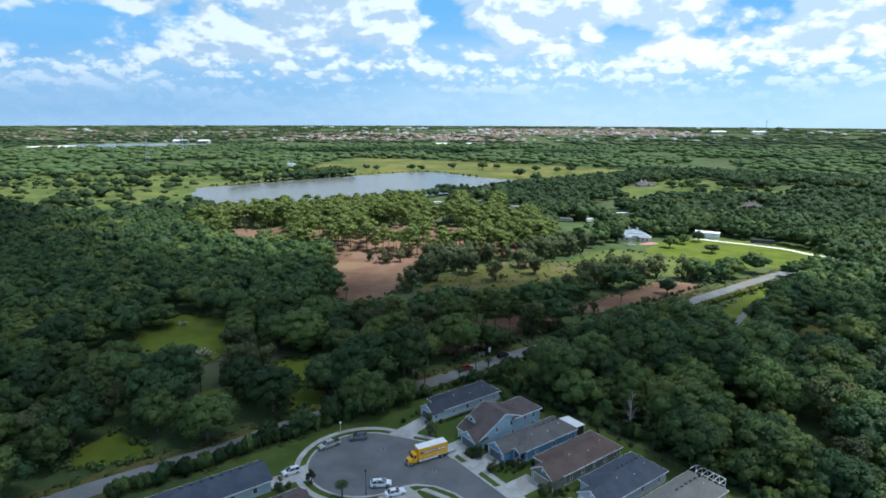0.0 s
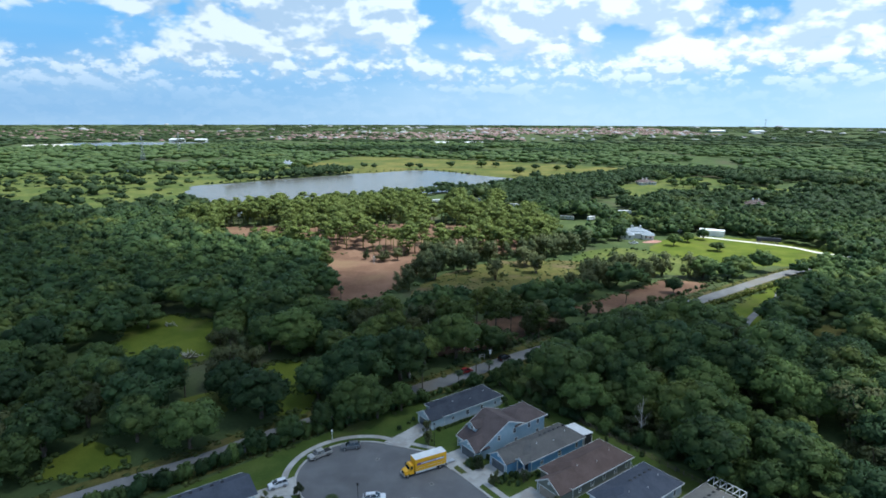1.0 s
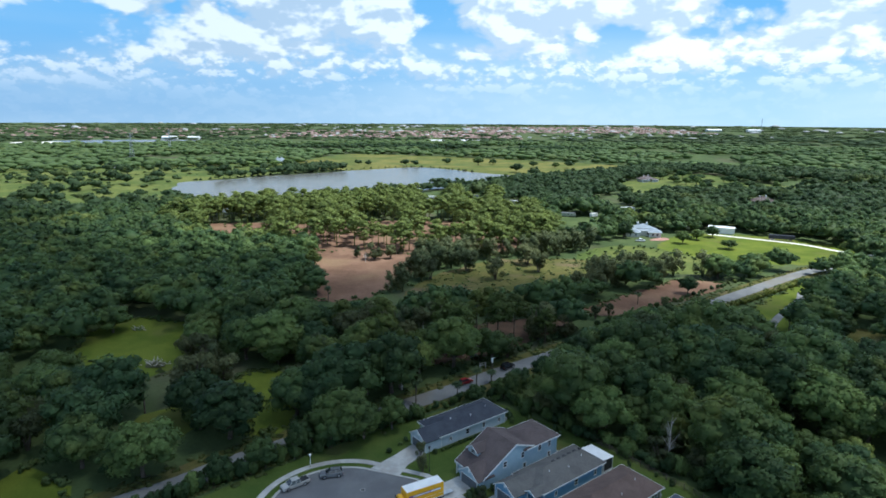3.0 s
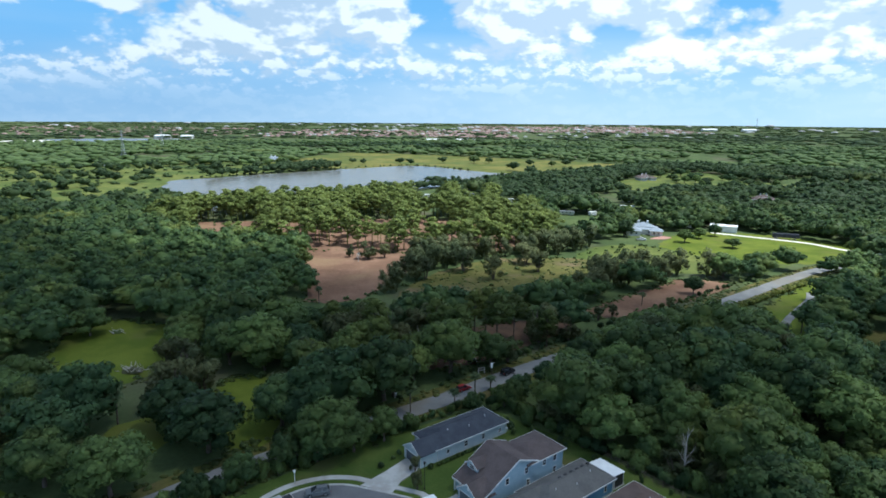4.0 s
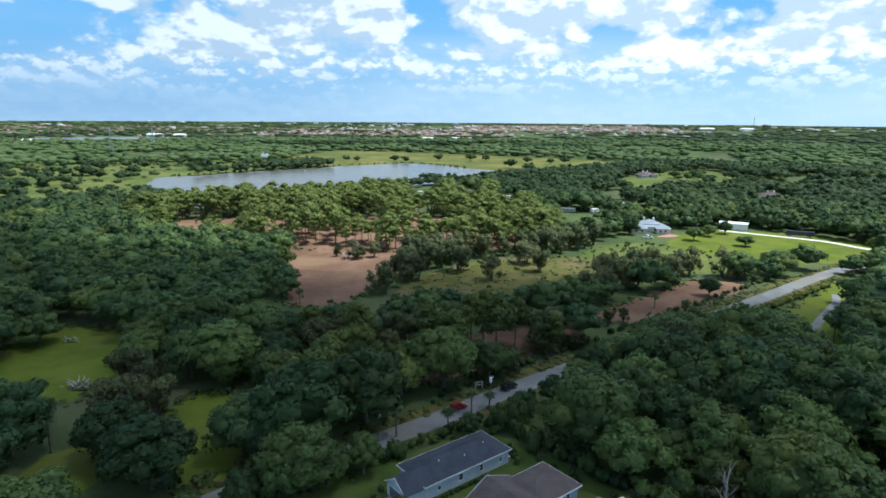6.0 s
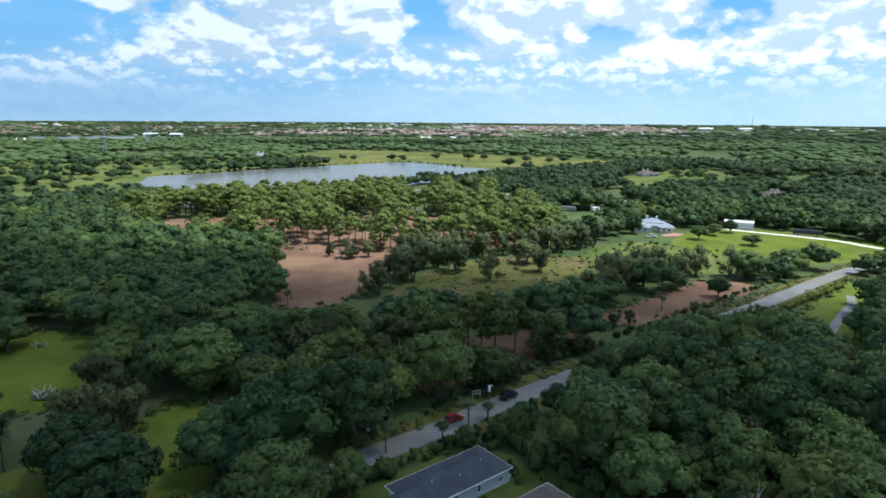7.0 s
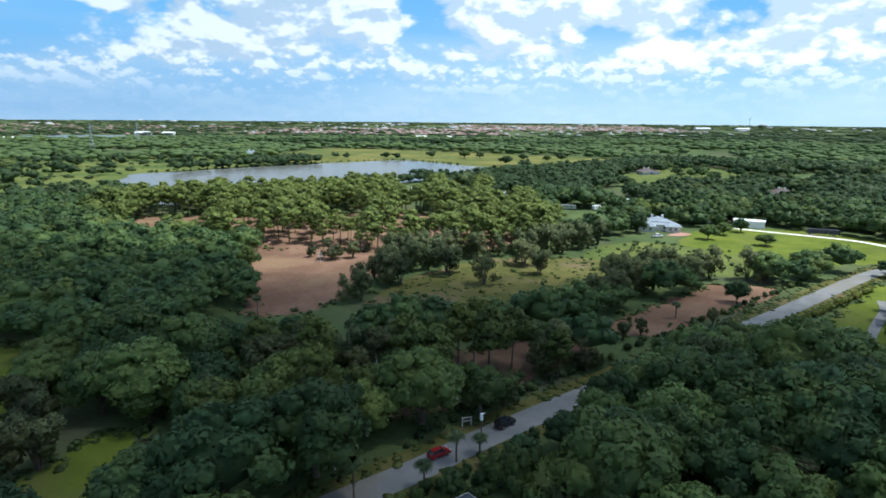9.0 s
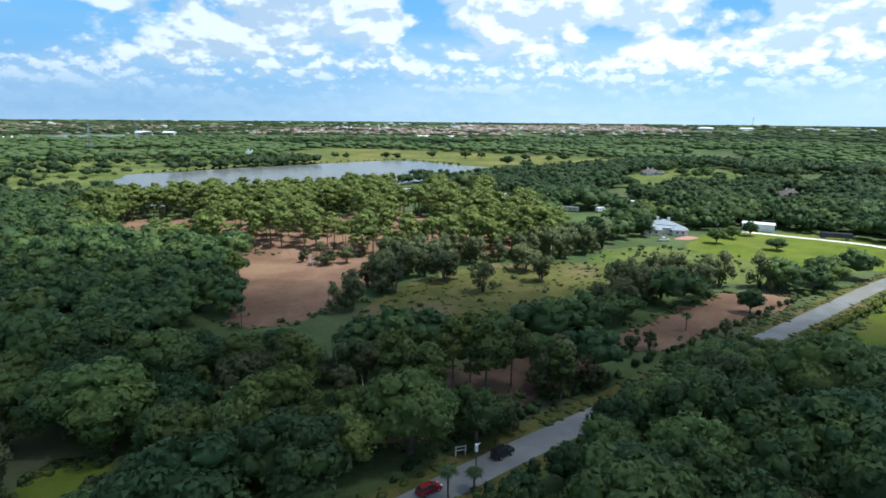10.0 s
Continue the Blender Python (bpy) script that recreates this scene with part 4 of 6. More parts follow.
# ---- houses ----
house(72.2, 97.0, -108.4, -99.5, S_pale, R_slate, "pale blue bungalow with charcoal hipped roof and white trim", (0.30, 1.0), 4.6, 2.0, M_gdark, side_windows=4)
house(74.4, 98.2, -79.8, -71.0, S_blue, R_grey, "mid blue bungalow with grey-brown roof and white patio cover", (0.0, 0.68), 5.6, 2.0, M_gdark, vents=6, side_windows=3)
house(75.6, 100.2, -68.6, -58.6, S_olive, R_redbrown, "olive grey bungalow with red-brown hipped roof", (0.3, 1.0), 4.2, 2.2, M_tan, side_windows=5)
house(77.2, 100.2, -56.2, -46.0, S_grey, R_blue, "pale grey bungalow with blue-grey hipped roof", (0.3, 1.0), 4.2, 2.2, M_white, vents=5, side_windows=3)
house(80.5, 104.0, -43.5, -33.9, S_grey, R_warm, "grey bungalow with warm grey roof and row of vents", (0.3, 1.0), 4.2, 2.1, M_white, vents=6, side_windows=3)


def house_left(u, w, wall, roof, label):
    """A bungalow whose long roof runs away from the bulb."""
    cx, cy = est(u, w)
    root = thing("house", pose(cx, cy, 0, 0, 0, 218.5), label, "house", "houses on the street")
    part("wall", one_box(0.5, 24, -4.3, 4.3, -0.05, 2.85), wall, root)
    part("roof", hip_roof(0, 24.5, -4.85, 4.85, 2.97, 2.1, gable0=True), roof, root)
    part("fascia", fascia(0, 24.5, -4.85, 4.85, 2.97), M_white, root)
    garage_door(root, 0.5, -2.4, 2.4, 2.2, M_white)
    for k in range(4):
        window(root, 4 + 5 * k, 4.3, 1.0, 0.9, 1.2, "+y")
    for k in range(7):
        part("roof_vent", one_box(5 + 2.1 * k, 5.6 + 2.1 * k, -1.4, -0.9, 4.6, 4.85), M_black, root)
    return root


house_left(26.2, -100.7, S_pale, R_blue, "pale blue bungalow with slate blue hipped roof beside the bulb")
house_left(29.4, -85.2, S_grey, R_brown, "grey bungalow with brown hipped roof beside the bulb")


def house_two_storey():
    """Saltbox front roof with a dormer, a two-storey block behind."""
    cx, cy = est(73.2, -86.0)
    root = thing("house", pose(cx, cy, 0, 0, 0, 38.5), "light blue house with steep brown roof, dormer and rear upper storey", "house", "houses on the street")
    y0, y1 = -4.0, 4.4
    ridge_x, ridge_z, e = 9.3, 7.3, 2.85
    side = [(1.0, -0.05), (14.0, -0.05), (14.0, 5.4), (ridge_x, ridge_z - 0.1), (1.0, e)]
    part("wall", extrude_profile(side, y0, y1), S_sky, root)
    slope = (ridge_z - e) / (ridge_x - 1.0)
    # long front slope and short rear slope
    bm = hull([(x, y, z + d) for y in (y0 - 0.35, y1 + 0.35) for d in (0.0, 0.16) for x, z in ((0.45, e - 0.55 * slope), (ridge_x, ridge_z))])
    part("front_roof", bm, R_brown, root)
    bm = hull([(x, y, z + d) for y in (y0 - 0.35, y1 + 0.35) for d in (0.0, 0.16) for x, z in ((14.6, 5.3), (ridge_x, ridge_z))])
    part("rear_roof", bm, R_brown, root)
    for y in (y0 - 0.41, y1 + 0.35):
        for (xa, za), (xb, zb) in ((((0.42, e - 0.57 * slope), (ridge_x, ridge_z))), (((ridge_x, ridge_z), (14.6, 5.3)))):
            bm = hull([(x, y + t, z + d) for t in (0, 0.06) for d in (-0.08, 0.2) for x, z in ((xa, za), (xb, zb))])
            part("rake_board", bm, M_white, root)
    part("fascia", one_box(0.38, 0.46, y0 - 0.35, y1 + 0.35, e - 0.5, e - 0.2), M_white, root)
    # rear two-storey block
    part("rear_wall", one_box(13.0, 22.0, -4.0, 3.8, -0.05, 5.2), S_sky, root)
    part("rear_hip_roof", hip_roof(11.6, 22.5, -4.5, 4.3, 5.3, 1.6), R_brown, root)
    part("rear_fascia", fascia(12.4, 22.5, -4.5, 4.3, 5.3), M_white, root)
    # garage front
    part("garage_wall", one_box(-0.6, 2.0, -4.0, 1.6, -0.05, e - 0.2), S_sky, root)
    front_gable(root, -0.6, -4.0, 1.6, e - 0.2, 1.9, 4.2, R_brown, S_sky)
    garage_door(root, -0.6, -3.6, 1.2, 2.2, M_gdark)
    for yy in (1.9, 4.1):
        part("porch_post", one_box(0.5, 0.7, yy, yy + 0.2, 0, e - 0.4), M_white, root)
    # dormer
    dx_ = 3.4
    dz_ = e + (dx_ - 1.0) * slope
    c0, c1, cm = 0.9, 3.9, 2.4
    part("dormer_wall", hull([(dx_ + a, y, z) for a in (0, 3.2) for y, z in ((c0, dz_ - 0.2), (c1, dz_ - 0.2), (c0, dz_ + 1.1), (c1, dz_ + 1.1), (cm, dz_ + 2.0))]), S_sky, root)
    for s, c in ((-1, c0 - 0.35), (1, c1 + 0.35)):
        part("dormer_roof", hull([(x, y, z + t) for x in (dx_ - 0.35, dx_ + 5.0) for t in (0, 0.14) for y, z in ((c, dz_ + 0.9), (cm, dz_ + 2.02))]), R_brown, root)
        part("dormer_rake", hull([(dx_ - 0.41 + t, y, z) for t in (0, 0.06) for y, z in ((c, dz_ + 0.82), (cm, dz_ + 1.95), (c, dz_ + 1.06), (cm, dz_ + 2.2))]), M_white, root)
    window(root, dx_, cm, dz_ + 0.35, 1.3, 0.8, "-x")
    for xx, zz in ((6.6, 3.2), (11.6, 3.6), (12.2, 0.9), (16.6, 3.5), (19.6, 0.9), (19.6, 3.5)):
        window(root, xx, y0, zz, 0.8, 1.2, "-y")
    window(root, 22.0, 0, 3.4, 1.4, 1.2, "+x")
    part("air_conditioner", one_box(22.3, 23.1, -3.6, -2.8, -0.05, 0.85, bevel=0.04), M_steel, root)
    part("screen_porch", one_box(22.0, 25.2, 0.5, 4.6, -0.05, 2.5, bevel=0.05), M_black, root, "dark insect-screened porch")
    return root


house_two_storey()


def patio_cover():
    cx, cy = est(98.4, -77.4)
    root = thing("patio_cover", pose(cx, cy, 0, 0, 0, 38.5), "white flat patio cover on posts behind a blue house", "patio cover")
    part("panel_roof", hull([(x, y, z + d) for x, z in ((-0.3, 3.0), (3.2, 2.7)) for y in (0.2, -5.8) for d in (0, 0.12)]), M_white, root, "white insulated roof panel")
    for x in (0.2, 3.0):
        for y in (0.0, -2.8, -5.6):
            part("post", one_box(x - 0.06, x + 0.06, y - 0.06, y + 0.06, 0, 2.75), M_white, root)
    part("screen", one_box(2.97, 3.0, -5.6, 0.0, 0.1, 2.65), M_black, root, "dark insect screen")
    for y in (-5.62, 0.0):
        part("screen", one_box(0.2, 3.0, y, y + 0.03, 0.1, 2.65), M_black, root, "dark insect screen")
    part("slab", one_box(-0.2, 3.3, -5.8, 0.2, -0.05, 0.12), M_concrete, root)


patio_cover()


def pool_cage():
    cx, cy = est(104.2, -36.0)
    root = thing("screen_cage", pose(cx, cy, 0, 0, 0, 38.5), "white aluminium screen cage frame behind a grey house", "screen cage")
    for i in range(6):
        y = 0.2 + i * 1.4
        part("post", one_box(2.6, 2.72, y - 0.06, y + 0.06, 0, 3.4), M_white, root)
        part("rafter", one_box(-0.2, 2.72, y - 0.06, y + 0.06, 3.4, 3.52), M_white, root)
    for z in (1.7, 3.4):
        part("rail", one_box(2.6, 2.72, 0.2, 7.2, z, z + 0.12), M_white, root)
    part("slab", one_box(-0.2, 2.8, 0, 7.4, -0.05, 0.12), M_concrete, root)


pool_cage()


def fence():
    a, b = np.array([32.0, 131.0]), np.array([60.0, 96.0])
    d = b - a
    n = 22
    ang = math.degrees(math.atan2(d[1], d[0]))
    root = thing("fence", pose(a[0], a[1], 0, 0, 0, ang), "low dark wire fence along the backs of the gardens", "fence")
    Lf = float(np.linalg.norm(d))
    for i in range(n + 1):
        x = Lf * i / n
        part("post", one_box(x - 0.05, x + 0.05, -0.05, 0.05, 0, 1.5), M_bark, root)
    for z in (0.4, 0.8, 1.2):
        part("rail", one_box(0, Lf, -0.02, 0.02, z, z + 0.07), M_bark, root)


fence()

# ---- vehicles ----


def wheel(parent, x, y, r=0.35, w=0.24):
    t = part("wheel", cylinder(bmesh.new(), (x, y, r), (0, 1, 0), r, w, 18), M_rubber, parent)
    part("rim", cylinder(bmesh.new(), (x, y, r), (0, 1, 0), r * 0.62, w + 0.02, 14), M_alloy, t)
    part("hub", cylinder(bmesh.new(), (x, y, r), (0, 1, 0), r * 0.2, w + 0.05, 8), M_black, t)


CARS = {  # length, width, hull profile (x from the tail, z), cabin profile
    "sedan": (4.75, 1.82, [(0, 0.35), (0.02, 0.8), (0.35, 0.98), (3.1, 0.95), (4.35, 0.78), (4.72, 0.6), (4.75, 0.32), (4.4, 0.24), (0.3, 0.24)], [(0.55, 0.95), (1.25, 1.42), (2.5, 1.45), (3.35, 0.93)]),
    "suv": (4.75, 1.92, [(0, 0.42), (0.0, 1.0), (0.15, 1.12), (3.3, 1.08), (4.45, 0.98), (4.72, 0.75), (4.75, 0.42), (4.4, 0.3), (0.3, 0.3)], [(0.1, 1.06), (0.6, 1.6), (2.5, 1.68), (3.6, 1.06)]),
    "hatch": (4.25, 1.78, [(0, 0.38), (0.0, 0.95), (0.12, 1.05), (3.0, 1.0), (3.95, 0.85), (4.22, 0.62), (4.25, 0.36), (4.0, 0.26), (0.3, 0.26)], [(0.08, 1.02), (0.5, 1.55), (2.2, 1.6), (3.25, 0.98)]),
    "jeep": (4.4, 1.88, [(0, 0.5), (0.0, 1.12), (0.06, 1.16), (3.0, 1.16), (4.3, 1.1), (4.38, 0.9), (4.4, 0.5), (4.1, 0.42), (0.3, 0.42)], [(0.08, 1.16), (0.16, 1.82), (2.7, 1.84), (2.95, 1.16)]),
    "pickup": (5.8, 1.98, [(0, 0.5), (0.0, 1.05), (0.08, 1.08), (4.3, 1.1), (5.5, 1.02), (5.78, 0.8), (5.8, 0.45), (5.4, 0.36), (0.3, 0.36)], [(2.05, 1.08), (2.15, 1.8), (3.7, 1.84), (4.55, 1.09)]),
}


def car(name, style, m, mat, label):
    L, B, hullp, cab = CARS[style]
    root = thing(name, m, label, "pickup" if style == "pickup" else "car")
    shift = lambda pts: [(x - L / 2, z) for x, z in pts]
    body = part("body", extrude_profile(shift(hullp), -B / 2, B / 2, 0.06, lambda z: 0.05 + 0.06 * max(0, z - 0.8) * 2), mat, root)
    zc = min(z for _, z in cab)
    zt = max(z for _, z in cab)
    nar = lambda z: 0.10 + 0.26 * (z - zc) / (zt - zc)
    glass = part("glasshouse", extrude_profile(shift(cab), -B / 2, B / 2, 0.03, nar), M_glass, root, "dark tinted glass")
    (xa, _), (xb, zb), (xc, zc2), (xd, _) = shift(cab)
    part("roof", hull([(x, s * (B / 2 - 0.33 - t), z + d) for x, z in ((xb - 0.05, zb), (xc + 0.05, zc2)) for s in (-1, 1) for d, t in ((-0.05, 0), (0.03, 0.06))]), mat, root)
    for x0_, z0_, x1_, z1_ in ((xa, zc, xb, zb), (xc, zc2, xd, zc)):
        for s in (-1, 1):
            part("pillar", hull([(x + dx__, s * (B / 2 - nar(z) - o_), z) for x, z in ((x0_, z0_), (x1_, z1_)) for dx__ in (-0.035, 0.035) for o_ in (-0.015, 0.05)]), mat, root)
    xm = (xb + xc) / 2
    for s in (-1, 1):
        part("door_pillar", hull([(xm + dx__, s * (B / 2 - nar(z) - o_), z) for z in (zc, zt) for dx__ in (-0.035, 0.035) for o_ in (-0.015, 0.05)]), mat, root)
        part("mirror", one_box(xd - 0.35, xd - 0.2, s * (B / 2 + 0.09) - 0.09, s * (B / 2 + 0.09) + 0.09, zc + 0.02, zc + 0.2, bevel=0.03), mat, root)
        part("headlight", one_box(L / 2 - 0.22, L / 2 + 0.0, s * (B / 2 - 0.32) - 0.2, s * (B / 2 - 0.32) + 0.2, 0.62, 0.76, bevel=0.03), M_lampglass, root)
        part("tail_light", one_box(-L / 2 - 0.01, -L / 2 + 0.12, s * (B / 2 - 0.2) - 0.12, s * (B / 2 - 0.2) + 0.12, 0.72, 0.95, bevel=0.02), M_red_lens, root)
    part("grille", one_box(L / 2 - 0.1, L / 2 + 0.01, -0.45, 0.45, 0.45, 0.66, bevel=0.02), M_black, root)
    part("rear_bumper", one_box(-L / 2 - 0.06, -L / 2 + 0.15, -B / 2 + 0.1, B / 2 - 0.1, 0.35, 0.55, bevel=0.04), M_black if style in ("jeep", "pickup") else mat, root)
    r = 0.40 if style in ("jeep", "pickup", "suv") else 0.33
    for x in (-L / 2 + L * 0.2, L / 2 - L * 0.19):
        for s in (-1, 1):
            wheel(root, x, s * (B / 2 - 0.1), r)
    if style == "pickup":
        part("bed", one_box(-L / 2 + 0.12, -0.85, -B / 2 + 0.2, B / 2 - 0.2, 1.0, 1.115), M_black, root, "open dark load bed")
        part("tailgate", one_box(-L / 2 - 0.02, -L / 2 + 0.08, -B / 2 + 0.2, B / 2 - 0.2, 0.62, 1.13, bevel=0.02), mat, root)
    if style in ("suv", "jeep"):
        for s in (-1, 1):
            part("roof_rail", one_box(xb + 0.1, xc - 0.1, s * 0.6 - 0.03, s * 0.6 + 0.03, zt + 0.02, zt + 0.09), M_black, root)
    return root


P_white = paint("white_car_paint", (0.72, 0.73, 0.74))
P_silver = paint("champagne_car_paint", (0.46, 0.44, 0.40), 0.3, 0.4)
P_grey = paint("grey_car_paint", (0.20, 0.21, 0.22), 0.3, 0.4)
P_red = paint("red_car_paint", (0.24, 0.012, 0.016))
P_black = paint("black_car_paint", (0.016, 0.017, 0.02), 0.25)
P_yellow = paint("yellow_truck_paint", (0.80, 0.42, 0.012), 0.35)
P_purple = paint("purple_stripe", (0.16, 0.07, 0.22), 0.4)
car("pickup_truck", "pickup", pose(-31.0, 110.5, 0.05, 0, 0, 220), P_silver, "champagne pickup with an open bed parked at the kerb")
car("grey_suv", "suv", pose(-24.4, 114.3, 0.05, 0, 0, 195), P_grey, "grey estate car parked at the kerb of the bulb")
car("white_suv", "suv", pose(-15.7, 94.4, 0.05, 0, 0, 8), P_white, "white sport utility car parked at the kerb")
car("white_hatchback", "hatch", pose(-37.3, 98.2, 0.17, 0, 0, 212), P_white, "white hatchback standing on a concrete driveway")
car("white_sedan", "sedan", pose(-12.1, 91.2, 0.17, 0, 0, 25), P_white, "white saloon car standing on a broad driveway")


def box_truck():
    hd = math.degrees(math.atan2(-3.97, -6.83))
    fx, fy = math.cos(radians(hd)), math.sin(radians(hd))
    bx, by = -5.02, 106.28
    root = thing("box_truck", pose(bx, by, 0.05, 0, 0, hd), "large yellow rental box truck with a white roof", "truck")
    part("cargo_box", one_box(-3.95, 3.95, -1.25, 1.25, 1.0, 3.95, bevel=0.04), P_yellow, root)
    part("box_roof", one_box(-3.9, 3.9, -1.2, 1.2, 3.95, 4.02, bevel=0.02), M_white, root, "white translucent roof")
    for s in (-1, 1):
        y = s * 1.262
        side = [(-3.3, 3.5, 2.55, 3.05, P_purple), (-3.3, -1.2, 2.65, 2.95, M_white), (-0.9, 2.6, 2.7, 2.9, M_white), (-3.9, 3.9, 1.0, 1.12, M_white), (-3.9, 3.9, 1.75, 1.8, M_white)]
        for k, (x0, x1, z0, z1, mt) in enumerate(side):
            lift = 0.006 * (1 + (mt is M_white))
            part("stripe", one_box(x0, x1, min(y, y + s * lift), max(y, y + s * lift), z0, z1), mt, root)
    part("hood", extrude_profile([(5.25, 0.6), (5.25, 1.75), (6.25, 1.45), (6.45, 1.15), (6.45, 0.6)], -0.95, 0.95, 0.08), P_yellow, root)
    cab = part("cab", extrude_profile([(4.15, 0.6), (4.15, 2.75), (4.95, 2.75), (5.4, 1.75), (5.4, 0.6)], -1.1, 1.1, 0.07, lambda z: 0.0 if z < 1.8 else 0.12), P_yellow, root)
    part("windscreen", hull([(5.0, -0.85, 2.6), (5.0, 0.85, 2.6), (5.41, -0.95, 1.8), (5.41, 0.95, 1.8), (4.95, -0.85, 2.6), (4.95, 0.85, 2.6), (5.31, -0.95, 1.8), (5.31, 0.95, 1.8)]), M_glass, cab)
    for s in (-1, 1):
        part("side_window", one_box(4.5, 5.0, s * 1.06 - 0.05, s * 1.06 + 0.05, 1.85, 2.5), M_glass, cab)
        part("mirror", one_box(5.05, 5.2, s * 1.4 - 0.12, s * 1.4 + 0.12, 1.9, 2.5, bevel=0.03), M_black, root)
        part("headlight", one_box(6.25, 6.48, s * 0.72 - 0.16, s * 0.72 + 0.16, 0.95, 1.15, bevel=0.03), M_lampglass, root)
        part("fender", one_box(5.4, 6.15, s * 1.02 - 0.14, s * 1.02 + 0.14, 0.9, 1.12, bevel=0.06), P_yellow, root)
        part("side_skirt", one_box(-1.4, 3.8, s * 1.1 - 0.04, s * 1.1 + 0.04, 0.55, 0.98), M_white, root)
    part("front_bumper", one_box(6.4, 6.62, -1.15, 1.15, 0.45, 0.75, bevel=0.05), M_steel, root)
    part("grille", one_box(6.4, 6.5, -0.5, 0.5, 0.8, 1.4, bevel=0.03), M_black, root)
    part("chassis", one_box(-3.9, 6.2, -0.45, 0.45, 0.5, 0.95), M_black, root)
    part("rear_door", one_box(-4.0, -3.93, -1.1, 1.1, 1.05, 3.85), M_white, root, "white roll-up rear door")
    part("ramp", one_box(-6.6, -4.0, -0.5, 0.5, 0.45, 0.56), M_steel, root, "extended loading ramp")
    part("rear_bumper", one_box(-4.2, -3.9, -1.15, 1.15, 0.5, 0.72), M_black, root)
    for x in (-2.4, 5.7):
        for s in (-1, 1):
            wheel(root, x, s * 0.98, 0.5, 0.3 if x > 0 else 0.5)
    return root


box_truck()
car("red_car", "hatch", pose(4.0, 159.9, 0.1, 0, 0, 38), P_red, "red car parked at the edge of the country road")
car("black_offroader", "jeep", pose(16.6, 170.6, 0.1, 0, 0, 40), P_black, "black boxy off-road car standing on the road")


def street_lamp(x, y, h, label, white=False):
    root = thing("street_lamp", pose(x, y, 0), label, "street lamp")
    part("pole", cylinder(bmesh.new(), (0, 0, h / 2), (0, 0, 1), 0.07, h, 10, 0.05), M_white if white else M_black, root)
    part("base", cylinder(bmesh.new(), (0, 0, 0.2), (0, 0, 1), 0.16, 0.5, 10), M_concrete if white else M_black, root)
    part("lantern", cylinder(bmesh.new(), (0, 0, h + 0.2), (0, 0, 1), 0.16, 0.45, 10, 0.24), M_white if white else M_black, root)
    part("cap", cylinder(bmesh.new(), (0, 0, h + 0.5), (0, 0, 1), 0.3, 0.14, 10, 0.08), M_white if white else M_black, root)


street_lamp(-29.6, 117.6, 2.5, "slim pale lamp post with white lantern behind the pavement", True)
street_lamp(-18.6, 91.2, 5.6, "dark metal lamp post beside the kerb")
street_lamp(-4.2, 116.6, 5.4, "dark metal lamp post on a front lawn")
street_lamp(-79.2, 119.6, 5.0, "pale lamp post beside the country road", True)


def manhole(x, y):
    root = thing("manhole_cover", pose(x, y, 0.05), "dark round iron manhole cover in the street", "manhole cover")
    part("frame", cylinder(bmesh.new(), (0, 0, 0.008), (0, 0, 1), 0.5, 0.016, 20), M_concrete, root)
    part("lid", cylinder(bmesh.new(), (0, 0, 0.014), (0, 0, 1), 0.38, 0.02, 20), M_black, root)


manhole(-17.2, 109.8)
manhole(-4.0, 100.5)

# ---- the woods: single trees near by, joined ones farther off ----
NEAR = 232.0
taken = []
p = scatter(70, NEAR, 9.6)
p = p[allowed(p, 5.5)]
n0 = patchy(p[:, 0], p[:, 1], 60, 3.0)
for (x, y), q in zip(p, n0):
    if y < 60:
        continue
    s = RNG.choice((RNG.uniform(0.55, 0.85), RNG.uniform(0.85, 1.15), RNG.uniform(1.15, 1.4)), p=(0.3, 0.5, 0.2))
    if inside([(x, y)], OUT["wet_field"])[0]:
        continue
    if y > 168 and -50 < x < 45:
        kind = "pine" if RNG.random() < 0.45 else ("willow" if RNG.random() < 0.6 else "oak")
    else:
        kind = RNG.choice(("oak", "willow", "palm"), p=(0.80, 0.16, 0.04))
    if kind == "oak":
        plant("oak", x, y, 12.5 * s * (1 + 0.25 * q), 13.5 * s * (1 + 0.2 * q))
    elif kind == "pine":
        plant("pine", x, y, 16 * s, 7.5 * s)
    elif kind == "willow":
        plant("willow", x, y, 12 * s, 9 * s)
    else:
        plant("palm", x, y, 9 * s, 4.5)

# middle distance
MID_OAK = [oak(RNG, 11, 350, 0.112, 0) for _ in range(5)]
MID_PINE = [joined([pine(RNG, 300, 0.080, 0, 9), pine_trunk(RNG)]) for _ in range(4)]
MID_WIL = [joined([willow(RNG, 620, 0.066), willow_trunk(RNG)]) for _ in range(4)]
p = scatter(NEAR, 520, 10.6)
PINELAND = outline([(-200, 400), (-125, 335), (-85, 320), (10, 322), (60, 345), (55, 450), (20, 560), (-120, 500), (-180, 450)])
extra = scatter(300, 560, 7.4)
p = np.concatenate([p[~inside(p, PINELAND)], extra[inside(extra, PINELAND)]])
WILLOWLAND = outline([(-30, 250), (-35, 325), (30, 345), (70, 350), (100, 350), (62, 302), (92, 288), (124, 284), (128, 278), (80, 262), (40, 240), (0, 235)])
extra = scatter(NEAR, 420, 7.2)
p = np.concatenate([p[~inside(p, WILLOWLAND)], extra[inside(extra, WILLOWLAND)]])
p = p[allowed(p, 5.0) & (~inside(p, OUT["wet_field"]) | (RNG.random(len(p)) < 0.22)) & ~inside(p, OUT["meadow"]) & (~inside(p, OUT["west_field"]) | (RNG.random(len(p)) < 0.12))]
pine_zone = inside(p, PINELAND)
